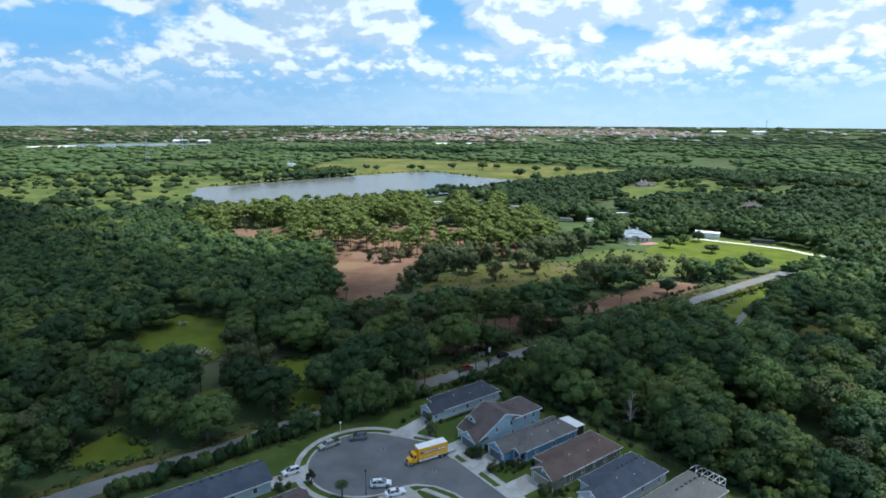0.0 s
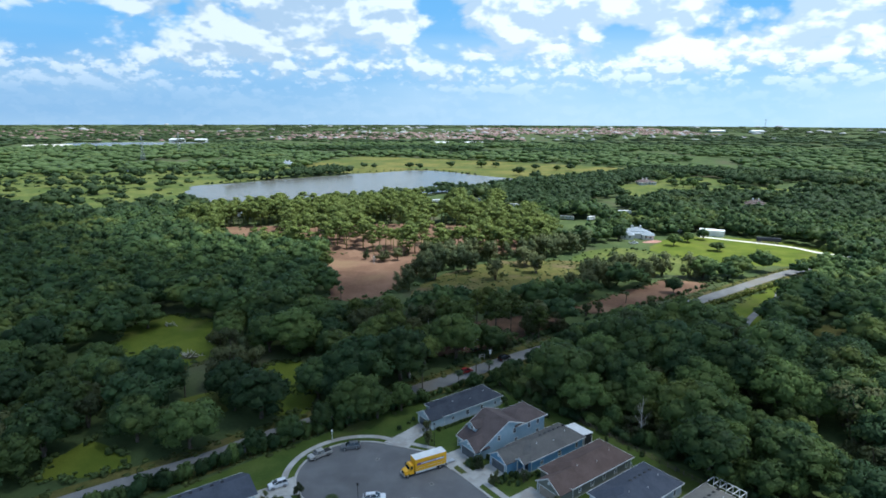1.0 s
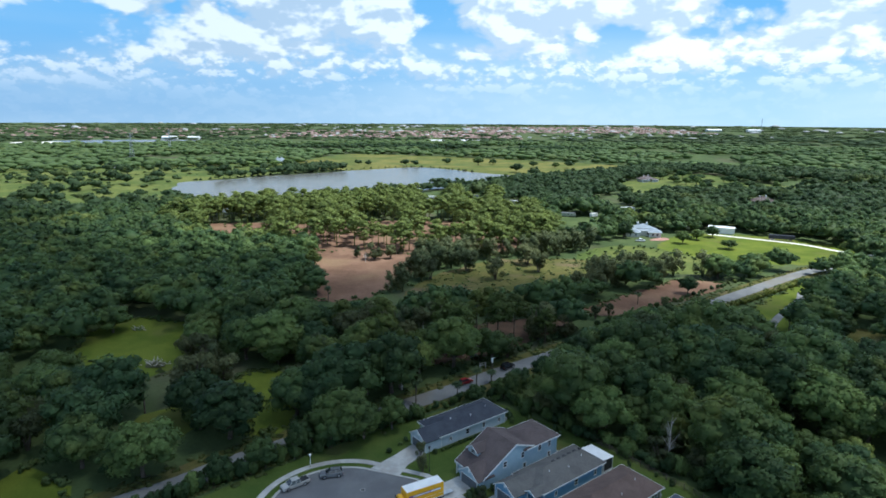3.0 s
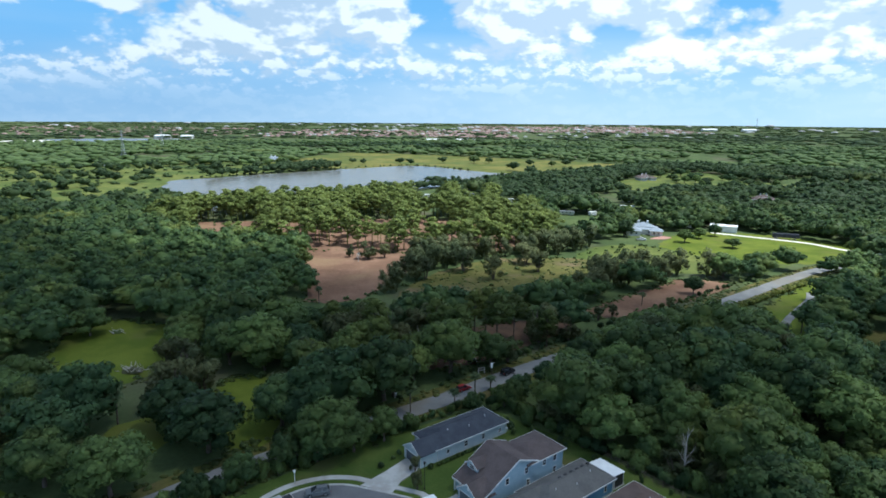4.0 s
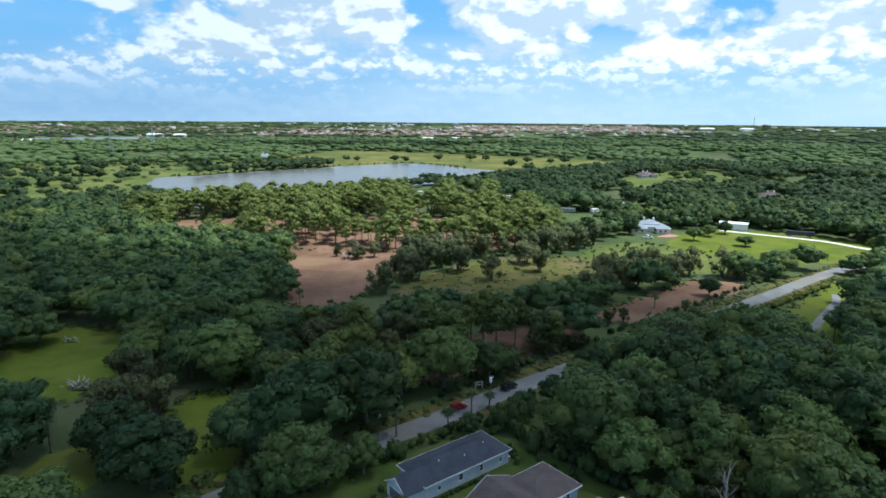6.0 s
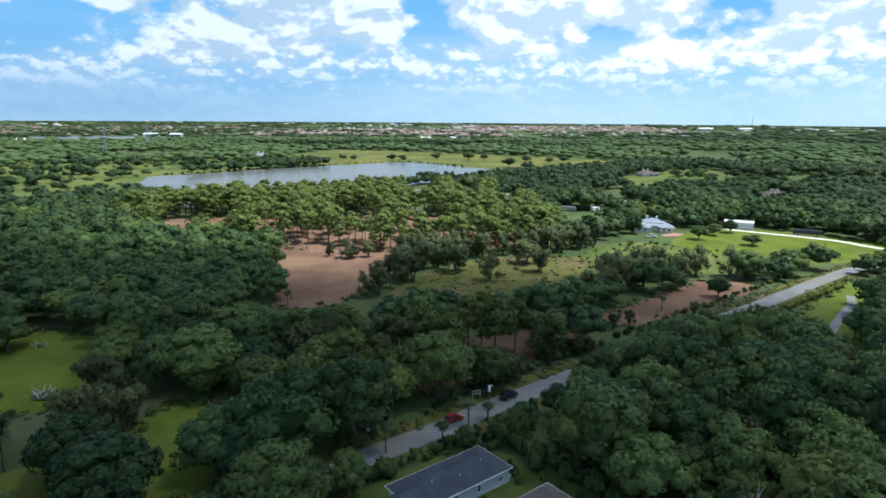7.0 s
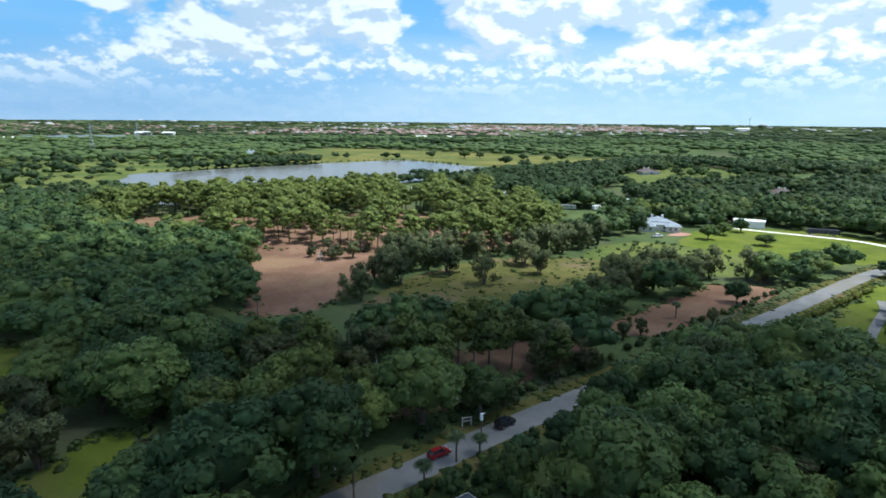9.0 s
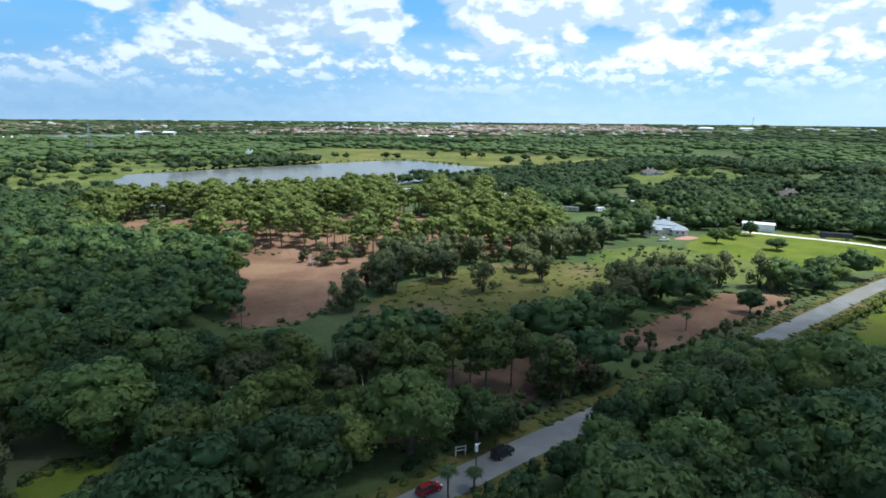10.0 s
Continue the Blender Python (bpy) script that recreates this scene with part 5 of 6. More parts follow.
wil_zone = ~pine_zone & inside(p, WILLOWLAND)
keep = ~wil_zone | (RNG.random(len(p)) < 0.8)
keep &= ~(inside(p, OUT["pine_floor"]) & (RNG.random(len(p)) < 0.58))
p, pine_zone, wil_zone = p[keep], pine_zone[keep], wil_zone[keep]
s = RNG.uniform(0.7, 1.25, len(p))
m = ~pine_zone & ~wil_zone
mid = np.hypot(p[:, 0], p[:, 1] + 26) < 390
MID_OAK2 = [oak(RNG, 9, 190, 0.15, 0) for _ in range(5)]
m2 = m & ~mid
stuff("oak_wood", MID_OAK2, p[m2], 6.2 * s[m2], 7.4 * s[m2], M_oak, "evergreen oak wood farther off", "woods")
m = m & mid
stuff("oak_wood", MID_OAK, p[m], 6.2 * s[m], 7.3 * s[m], M_oak, "dense evergreen oak wood in the middle distance", "woods")
stuff("pine_wood", MID_PINE, p[pine_zone], 7.6 * s[pine_zone], 10.5 * s[pine_zone], M_pine, "open pine wood over orange-brown ground", "woods")
stuff("willow_wood", MID_WIL, p[wil_zone], 6.3 * s[wil_zone], 7.5 * s[wil_zone], M_willow, "loose stand of feathery grey-green trees", "woods")

# farther woods
FAR_OAK = [oak(RNG, 6, 64, 0.24, 0) for _ in range(6)]
p = scatter(520, 1000, 12.5, 0.9)
field = inside(p, OUT["west_field"])
open_ = inside(p, OUT["meadow"]) | field | (patchy(p[:, 0], p[:, 1], 90, 8.0) > 0.34)
keep = allowed(p) & (~open_ | (RNG.random(len(p)) < np.where(field, 0.075, 0.02)))
p = p[keep]
s = RNG.uniform(0.75, 1.2, len(p))
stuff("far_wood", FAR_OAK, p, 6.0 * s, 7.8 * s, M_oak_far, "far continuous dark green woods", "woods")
CLUMP = [joined([blob(RNG, (RNG.uniform(-0.7, 0.7), RNG.uniform(-0.6, 0.6), RNG.uniform(0.5, 1.3)), np.array([0.6, 0.6, 0.55]), 1 if i == 0 else 0, 0.16) for i in range(2)]) for _ in range(6)]
for r0, r1, gap, w, h in ((1000, 1900, 24, 14, 5.5), (1900, 3100, 50, 27, 4.6), (3100, 4900, 58, 30, 2.6)):
    p = scatter(r0, r1, gap, 0.86)
    open_ = inside(p, OUT["meadow"]) | (patchy(p[:, 0], p[:, 1], 190, 5.0) > (0.26 if r0 < 1500 else 0.12))
    built = inside(p, [(-900, 2200), (300, 2200), (1350, 3050), (1350, 4250), (-100, 4250), (-900, 3350)])
    p = p[allowed(p) & ~open_ & (~built | (RNG.random(len(p)) < 0.35))]
    s = RNG.uniform(0.7, 1.25, len(p))
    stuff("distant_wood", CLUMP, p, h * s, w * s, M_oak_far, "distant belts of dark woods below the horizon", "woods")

# undergrowth: bushes and rank grass that blur the edges of the open ground
LOWBUSH = [bush(RNG, 30, 0.30, 0) for _ in range(4)]


def edge_points(keys, n, spread):
    out = []
    for k in keys:
        q = np.array(OUT[k])
        i = RNG.integers(0, len(q), n)
        out.append(q[i] + RNG.normal(0, spread, (n, 2)))
    return np.concatenate(out)


def fill_points(key, n):
    q = np.array(OUT[key])
    p = RNG.uniform(q.min(0), q.max(0), (n * 3, 2))
    return p[inside(p, q)][:n]


p = np.concatenate([edge_points(["clearing", "pine_floor", "wet_field", "low_dirt"], 45, 2.0), edge_points(["lawn_a", "lawn_b", "lawn_c", "right_lawn"], 40, 1.2), edge_points(["dirt_strip"], 36, 1.4),
                    fill_points("scrubland", 130), fill_points("wet_field", 70), fill_points("pine_floor", 60)])
p = p[~near_line(p, ROAD, 5.5) & ~inside(p, ESTATE) & ~near_line(p, SIDE, 3.0) & ~near_line(p, DRIVE, 4.0)]
r = RNG.uniform(0.5, 1.5, len(p))
stuff("undergrowth", LOWBUSH, p, r * RNG.uniform(0.6, 1.2, len(p)), r, M_bush, "low bushes along the edges of open ground", "bushes")
p = fill_points("west_field", 260)
p = p[~inside(p, OUT["lake"])]
r = RNG.uniform(1.2, 4.2, len(p)) * RNG.choice((1.0, 1.9), len(p), p=(0.75, 0.25))
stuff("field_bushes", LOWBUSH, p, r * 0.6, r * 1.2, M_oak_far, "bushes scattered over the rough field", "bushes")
TUFT = [blob(RNG, (0, 0, 0.05), np.array([0.5, 0.4, 0.35]), 0, 0.3) for _ in range(5)]
line = np.array(ROAD)
i = RNG.integers(0, len(line), 1300)
side_ = RNG.choice((-1, 1), 1300) * RNG.uniform(3.0, 7.4, 1300)
d = np.gradient(line, axis=0)
d /= np.linalg.norm(d, axis=1)[:, None]
p = np.concatenate([line[i] + np.stack([-d[i, 1], d[i, 0]], 1) * side_[:, None] + RNG.normal(0, 0.6, (1300, 2)), edge_points(["clearing", "dirt_strip", "low_dirt", "lawn_a", "lawn_b", "right_lawn"], 150, 1.1), fill_points("wet_field", 300)])
p = p[~near_line(p, ROAD, 2.9)]
stuff("grass_tufts", TUFT, p, RNG.uniform(0.5, 1.5, len(p)), RNG.uniform(0.9, 2.4, len(p)), M_tuft, "rank grass tufts along verges and edges", "grass")

# ---- shrubs, hedges and garden planting ----
BUSHES = [mesh_of("leaves", *bush(RNG), M_bush) for _ in range(4)]
HEDGE = [mesh_of("leaves", *bush(RNG, 420, 0.13), M_oak) for _ in range(3)]
YELLOW = [mesh_of("leaves", *bush(RNG, 300, 0.15), M_hedge) for _ in range(3)]
STEM = mesh_of("stem", *joined([tube([(0, 0, -0.05), (0.1 * math.cos(a), 0.1 * math.sin(a), 0.5)], [0.04, 0.02], 4) for a in (0, 2, 4)]), M_bark)


def shrub(x, y, r, h, meshes=None, label="rounded dark green garden shrub", group="shrubs"):
    root = thing("shrub", Matrix.Translation((x, y, 0)) @ Matrix.Rotation(RNG.uniform(0, 6.28), 4, "Z"), label, "shrub", group)
    for nm, me in (("stem", STEM), ("leaves", (meshes or BUSHES)[int(RNG.integers(0, len(meshes or BUSHES)))])):
        ob = new(nm, me)
        ob.parent = root
        ob.scale = (r, r, h)


def row(points, step, r, h, label, group, meshes=None, jitter=0.5):
    line = np.array(spline(points, step))
    for q in line:
        j = RNG.uniform(-jitter, jitter, 2)
        s = RNG.uniform(0.75, 1.25)
        shrub(q[0] + j[0], q[1] + j[1], r * s, h * s, meshes, label, group)


# dark screen of shrubs between estate and road
row([(-74, 88), (-58, 100), (-46, 111.5), (-36, 119.5), (-27, 126), (-17, 134), (-9, 139.5)], 2.3, 2.2, 3.6, "tall dark evergreen shrub in the boundary screen", "boundary shrubs", HEDGE, 0.8)
row([(-8, 141), (0, 147), (6, 151.5), (13, 158), (22, 165)], 2.3, 1.3, 2.0, "loose evergreen shrub behind the end house", "boundary shrubs", HEDGE, 0.9)
# rough shrubs on the far side of the road
row([(-2, 163.5), (6, 172.5), (14, 178), (24, 187), (36, 197), (47, 206)], 2.6, 1.3, 1.5, "low dark green roadside bush", "roadside bushes", None, 0.8)
row([(52, 210), (62, 219), (76, 230), (90, 241), (104, 252), (122, 266), (140, 280)], 3.4, 1.2, 1.5, "low dark green roadside bush", "roadside bushes", None, 1.0)
# clipped yellow-green hedge beside the lane
row([(104, 228), (116, 238), (131, 250), (147, 262), (156, 270)], 1.6, 1.4, 1.7, "yellow-green hedge plant in a row beside the road", "road hedge", YELLOW, 0.3)
# house planting
for k in range(14):
    x, y = est(76.5 + 1.05 * k, -98.75)
    shrub(x, y, 0.62, 0.75, HEDGE, "low clipped hedge plant along a house wall", "house hedge")
for u, w in ((70.2, -81.8), (71.0, -80.9), (72.0, -80.4), (73.4, -80.9), (70.8, -82.6), (74.2, -82.0), (71.8, -73.4), (72.8, -72.2), (74.2, -71.4), (75.8, -70.9), (76.6, -71.8), (77.4, -69.6), (79.0, -70.2), (73.0, -70.6), (71.4, -72.0),
             (80.4, -69.6), (77.6, -58.0), (79.0, -57.4), (73.8, -60.6), (75.0, -60.0), (66.4, -105.4), (70.4, -106.4), (100.6, -104.2), (101.4, -97.0), (102.2, -87.4), (104.0, -80.6), (105.0, -70.0), (106.4, -60.4), (106.0, -64.0), (107.5, -52.0)):
    x, y = est(u + RNG.uniform(-0.3, 0.3), w + RNG.uniform(-0.3, 0.3))
    shrub(x, y, RNG.uniform(0.5, 1.0), RNG.uniform(0.6, 1.5))
for u, w, r, h in ((72.2, -107, 0.8, 0.9), (74.4, -99.0, 0.9, 1.0),
                   (71.4, -82.4, 0.8, 1.6), (72.6, -81.6, 1.0, 1.5), (75.2, -80.6, 1.0, 1.6), (73.6, -73.2, 0.8, 1.6), (75.4, -72.4, 0.9, 1.3), (78.0, -70.4, 1.0, 1.2), (74.0, -69.8, 0.9, 1.1),
                   (75.6, -58.0, 0.9, 1.4), (77.2, -57.2, 0.9, 1.1), (98, -98.4, 1.1, 1.5), (99, -101.0, 1.2, 1.4), (99.5, -110, 1.4, 1.8), (101, -93, 1.2, 1.3), (103, -90, 1.2, 1.6), (70.6, -80.8, 0.9, 1.0),
                   (27.4, -95.0, 0.8, 1.0), (29.2, -95.2, 0.9, 1.3), (90, -45.2, 0.8, 0.9), (93, -45.2, 0.8, 0.9), (87, -45.2, 0.8, 0.9)):
    x, y = est(u, w)
    shrub(x, y, r, h)
for x, y, h, w in ((-5.6, 116.4, 5.2, 2.6), (-31.8, 94.6, 4.0, 2.4), (9.6, 100.6, 4.6, 2.6), (16.2, 102.0, 3.6, 2.2), (6.4, 106.6, 4.0, 2.6), (-6.4, 122.6, 4.2, 2.4), (21.0, 91.6, 4.2, 3.6), (-38.6, 92.4, 3.4, 2.2)):
    plant("willow", x, y, h, w)
for x, y, h in ((-23.6, 89.6, 4.2), (-9.1, 147.2, 8.2), (7.0, 158.2, 6.0), (-50.5, 234, 7.0), (11.2, 160.6, 4.0), (118, 206, 6.0), (74, 236, 5.5), (1.6, 150.6, 5.0)):
    plant("palm", x, y, h, 3.6)

# brush and low trees that close the wood's edge behind the gardens
for w in np.arange(-112, 26, 3.0):
    u = np.interp(w, (-112, -85, -60, 0, 30), (101, 105, 109, 112, 112)) + RNG.uniform(0.5, 3.0)
    x, y = est(u, w + RNG.uniform(-0.8, 0.8))
    shrub(x, y, RNG.uniform(1.8, 3.2), RNG.uniform(1.8, 4.2), HEDGE, "tangled dark green brush at the edge of the wood", "edge brush")
for w in np.arange(-108, 26, 8.5):
    u = np.interp(w, (-112, -85, -60, 0, 30), (101, 105, 109, 112, 112)) + RNG.uniform(3.0, 6.0)
    x, y = est(u, w + RNG.uniform(-2, 2))
    plant(RNG.choice(("oak", "willow")), x, y, RNG.uniform(5, 8.5), RNG.uniform(5, 8))

# low young oaks before the clearing
for x, y in RNG.uniform((-68, 198), (-24, 222), (34, 2)):
    plant("oak", x, y, RNG.uniform(3.5, 5.5 + (222 - y) * 0.12), RNG.uniform(5, 8))

# trees that stand by themselves
for kind, x, y, h, w in (("oak", -33, 122.5, 8, 7), ("oak", -27, 125.5, 9, 8), ("oak", -20, 129.5, 9.5, 9), ("oak", -14, 134, 8.5, 8), ("oak", -40, 117, 7, 7), ("oak", -47, 111.5, 6.5, 6),
                         ("oak", 93, 192, 13.5, 20), ("oak", 60, 200, 9, 10), ("oak", 68, 205, 9, 10), ("oak", 75, 209, 8, 9), ("oak", 66, 196, 10, 11), ("oak", 76, 200, 9, 10), ("oak", 85, 203, 8, 9), ("oak", 101, 198, 9, 11), ("oak", 82, 187, 10, 12), ("oak", 128, 212, 8, 10), ("oak", 137, 221, 8, 9), ("oak", 144, 231, 7.5, 9), ("oak", 119, 194, 8, 9), ("oak", 132, 200, 8, 10), ("oak", 152, 226, 8, 10), ("oak", 6, 147, 6, 5), ("oak", 18, 155, 7, 7), ("oak", 26, 161.5, 8, 8), ("oak", 34, 168, 9.5, 10), ("oak", 42, 176.5, 10.5, 11), ("oak", 14, 151, 6, 6), ("oak", -51, 128.5, 14, 17), ("oak", -25, 129, 13, 15), ("oak", -54, 174, 16, 20), ("oak", -117, 196, 10, 13),
                         ("oak", -33, 138, 12, 13), ("willow", -14, 156, 14, 10), ("pine", -4, 190, 16, 8), ("pine", 12, 200, 17, 8), ("pine", 21, 199, 15, 8), ("oak", 31, 204, 10, 10), ("oak", -9, 176, 11, 10), ("pine", 3.4, 180.5, 17, 9), ("pine", 14.7, 189, 18, 10), ("pine", -1, 184, 16, 8), ("pine", 8, 196, 17, 8),
                         ("oak", 100, 252, 8, 8), ("willow", 83, 231, 6, 3.5), ("willow", 59, 221.5, 6, 4), ("willow", 53, 217.5, 6.5, 4.5), ("oak", 124, 279, 12, 15), ("oak", 143, 285, 11, 14),
                         ("willow", 19, 272, 13, 9), ("willow", 6, 286, 14, 12), ("willow", -11, 271, 12, 9), ("willow", -21, 277, 11, 7), ("willow", 37, 302, 13, 12), ("willow", -42, 309, 11, 10),
                         ("willow", 59, 249, 14, 11), ("willow", 41, 287, 12, 9), ("willow", -34, 312, 9, 6), ("willow", -52, 313, 8, 4), ("oak", -62, 262, 9, 9), ("pine", -66, 274, 13, 7),
                         ("oak", 158, 345, 6, 9), ("oak", 137, 360, 8, 9), ("oak", 150, 372, 7, 8), ("oak", 108, 392, 13, 15), ("oak", 106, 376, 11, 11), ("oak", 163, 380, 8, 8)):
    plant(kind, x, y, h, w)
DEAD = [mesh_of("trunk", *dead(RNG), M_dead) for _ in range(3)]
for i, (x, y, h, w) in enumerate(((-13.6, 155.4, 13, 9), (-25.2, 157.0, 9, 8), (-37, 151, 6, 12), (-9, 180, 11, 8), (47, 121, 12, 4.5), (62, 128, 13, 5), (-46, 303, 6, 5))):
    root = thing("dead_tree", Matrix.Translation((x, y, 0)) @ Matrix.Rotation(i * 1.3, 4, "Z"), "bare bleached dead tree with forked grey branches", "dead tree", "dead trees")
    ob = new("limb", DEAD[i % 3])
    ob.parent, ob.scale = root, (w / 1.1, w / 1.1, h / 2)

# ---- roadside things ----


def utility_pole(x, y, h):
    root = thing("utility_pole", pose(x, y, 0, 0, 0, 40), "slender dark roadside pole with a small white box", "pole")
    part("pole", cylinder(bmesh.new(), (0, 0, h / 2), (0, 0, 1), 0.11, h, 8, 0.08), M_bark, root)
    part("box", one_box(-0.22, 0.22, -0.22, 0.22, h - 0.8, h + 0.5, bevel=0.04), M_white, root, "white metal box")
    part("arm", one_box(-0.05, 0.9, -0.05, 0.05, h + 0.3, h + 0.42), M_white, root)


utility_pole(11.6, 164.4, 5.4)


def field_gate(x, y, yaw):
    root = thing("gate", pose(x, y, 0, 0, 0, yaw), "small weathered pale timber gate frame", "gate")
    for s in (-0.9, 0.9):
        part("post", one_box(s - 0.1, s + 0.1, -0.1, 0.1, 0, 1.9), M_dead, root)
    for z in (1.0, 1.7):
        part("rail", one_box(-1.1, 1.1, -0.06, 0.06, z, z + 0.16), M_dead, root)


field_gate(9.2, 170.6, 20)


def barrier(x, y, yaw):
    root = thing("barrier", pose(x, y, 0, 0, 0, yaw), "white pole barrier across a woodland track", "barrier")
    part("arm", one_box(-3.0, 0.3, -0.08, 0.08, 1.0, 1.18), M_white, root)
    part("post", one_box(-0.15, 0.15, -0.15, 0.15, 0, 2.0, bevel=0.02), M_white, root)
    part("rest", one_box(-2.9, -2.75, -0.07, 0.07, 0, 1.0), M_white, root)


barrier(3.4, 180.2, 10)


def utility_vehicle(x, y, yaw, label):
    root = thing("utility_buggy", pose(x, y, 0.05, 0, 0, yaw), label, "buggy")
    part("body", extrude_profile([(-1.4, 0.4), (-1.4, 0.95), (-0.3, 0.95), (-0.2, 0.6), (0.6, 0.6), (0.8, 1.0), (1.4, 0.85), (1.45, 0.4)], -0.7, 0.7, 0.05), P_black, root)
    part("seat", one_box(-0.3, 0.2, -0.6, 0.6, 0.6, 1.05, bevel=0.06), M_black, root)
    for px in (-0.4, 0.8):
        for s in (-1, 1):
            part("cage_bar", cylinder(bmesh.new(), (px, s * 0.62, 1.4), (0, 0, 1), 0.035, 1.0, 6), M_steel, root)
    part("canopy", one_box(-0.55, 0.95, -0.7, 0.7, 1.88, 1.96, bevel=0.03), M_steel, root)
    for px in (-0.95, 1.0):
        for s in (-1, 1):
            wheel(root, px, s * 0.68, 0.33, 0.22)


utility_vehicle(6.9, 178.4, 30, "small black utility buggy parked under pines")


def tandem_trailer(x, y, yaw):
    root = thing("flat_trailer", pose(x, y, 0.05, 0, 0, yaw), "small dark trailer with pale side rails under pines", "trailer")
    part("deck", one_box(-1.6, 1.6, -0.85, 0.85, 0.55, 0.65), M_black, root)
    for s in (-1, 1):
        for z in (0.85, 1.15):
            part("rail", one_box(-1.6, 1.6, s * 0.85 - 0.03, s * 0.85 + 0.03, z, z + 0.08), M_steel, root)
        wheel(root, 0, s * 0.95, 0.32, 0.2)
    part("drawbar", one_box(1.6, 2.8, -0.05, 0.05, 0.5, 0.6), M_steel, root)


tandem_trailer(7.8, 185.0, 25)


def awning_frame():
    root = thing("metal_sheet_stack", pose(-84.6, 184.4, 0.05, 0, 0, 28), "long pale metal panels lying on a lawn", "metal sheets")
    for i in range(3):
        part("sheet", one_box(-3.6 + 0.2 * i, 3.6 - 0.1 * i, -0.55 + 0.1 * i, 0.55 + 0.08 * i, 0.12 + 0.09 * i, 0.19 + 0.09 * i), M_steel, root)
    for x in (-2.8, 0, 2.8):
        part("bearer", one_box(x - 0.08, x + 0.08, -0.7, 0.7, 0, 0.12), M_bark, root)


awning_frame()


def debris_heap(x, y, n, r, label):
    root = thing("debris_heap", pose(x, y, 0), label, "debris")
    g = np.random.default_rng(int(abs(x)))
    bm = hull([(g.uniform(-r, r) * 0.8, g.uniform(-r, r) * 0.6, g.uniform(0, 0.7)) for _ in range(24)] + [(0, 0, 1.3)])
    part("rubble", bm, M_ground, root)
    for i in range(n):
        a, d = g.uniform(0, 6.28), g.uniform(0, r)
        v, f, n_ = tube([(d * math.cos(a), d * math.sin(a) * 0.7, g.uniform(0.2, 1.0)), (d * math.cos(a) + g.uniform(-2, 2), d * math.sin(a) * 0.7 + g.uniform(-1.5, 1.5), g.uniform(0.4, 1.9))], [0.13, 0.05], 5)
        ob = new("branch", mesh_of("branch", v, f, n_, M_dead))
        ob.parent = root


debris_heap(-88.5, 169, 34, 4.2, "heap of grey cut branches and rubble on a lawn")
debris_heap(-110, 199, 12, 2.6, "small heap of soil and cut branches")

# ---- the country place in the sun ----
R_metal = material("pale_metal_roof", (0.19, 0.22, 0.25), (0.26, 0.29, 0.32), 0.3, 0.55, 4.0, 0.12)
M_tile = material("brick_red_paving", (0.30, 0.16, 0.12), (0.38, 0.21, 0.16), 0.5, 0.9, 5.0, 0.25)
M_cream = material("cream_render", (0.62, 0.60, 0.54), (0.70, 0.68, 0.62), 0.4, 0.8, 5.0, 0.1)
M_navy = material("dark_tarpaulin", (0.022, 0.024, 0.034), (0.035, 0.038, 0.05), 0.6, 0.6, 5.0, 0.2)


def country_house(x, y, yaw, k=1.0, roof=None, wall=None, label="cream country house with pale grey hipped metal roofs"):
    root = thing("country_house", pose(x, y, 0, 0, 0, yaw) @ Matrix.Scale(k, 4), label, "house")
    wall, roof = wall or M_cream, roof or R_metal
    for (x0, x1, y0, y1, e, r) in ((-9, 9, -5, 5, 3.2, 2.8), (-10, -2, -11, -4, 3.0, 2.3), (4, 11, -9, -2, 3.0, 2.1), (-4, 5, -3, 6, 4.6, 2.2)):
        part("wall", one_box(x0, x1, y0, y1, -0.05, e), wall, root)
        part("roof", hip_roof(x0 - 0.7, x1 + 0.7, y0 - 0.7, y1 + 0.7, e + 0.1, r), roof, root)
        part("fascia", fascia(x0 - 0.7, x1 + 0.7, y0 - 0.7, y1 + 0.7, e + 0.1, 0.25), M_white, root)
        for j in range(2):
            window(root, x0 + (x1 - x0) * (0.3 + 0.4 * j), y0, 1.0, 1.2, 1.3, "-y")
    for cx_ in (-2.6, 2.8):
        part("chimney", one_box(cx_ - 0.6, cx_ + 0.6, 0.6, 1.6, 5.2, 7.9), M_white, root)
    return root


country_house(121, 389, -12)
sheet("ground_patio", outline([(124, 374), (131, 378), (134, 373), (127, 368), (120, 369)], 0.2, 2.0, 3), 0.12, M_tile, "brick red paved patio beside a country house", "patio")


def long_shed(x, y, yaw, L=15.5, B=6.0, h=4.0):
    root = thing("shed", pose(x, y, 0, 0, 0, yaw), "long white metal shed on a green yard", "shed")
    part("wall", one_box(-L / 2, L / 2, -B / 2, B / 2, -0.05, h), M_white, root)
    part("roof", hull([(s * (L / 2 + 0.3), yy, zz) for s in (-1, 1) for yy, zz in ((-B / 2 - 0.3, h), (0, h + 0.7), (B / 2 + 0.3, h), (-B / 2 - 0.3, h - 0.1), (B / 2 + 0.3, h - 0.1))]), M_white, root)
    for i in range(12):
        xx = -L / 2 + L * (i + 0.5) / 12
        part("rib", one_box(xx - 0.05, xx + 0.05, -B / 2 - 0.05, -B / 2, 0, h - 0.15), M_white, root)
    part("door", one_box(L / 2 - 0.02, L / 2 + 0.05, -1.8, 1.8, 0, 3.2), M_steel, root)


long_shed(175.5, 396.5, -28)


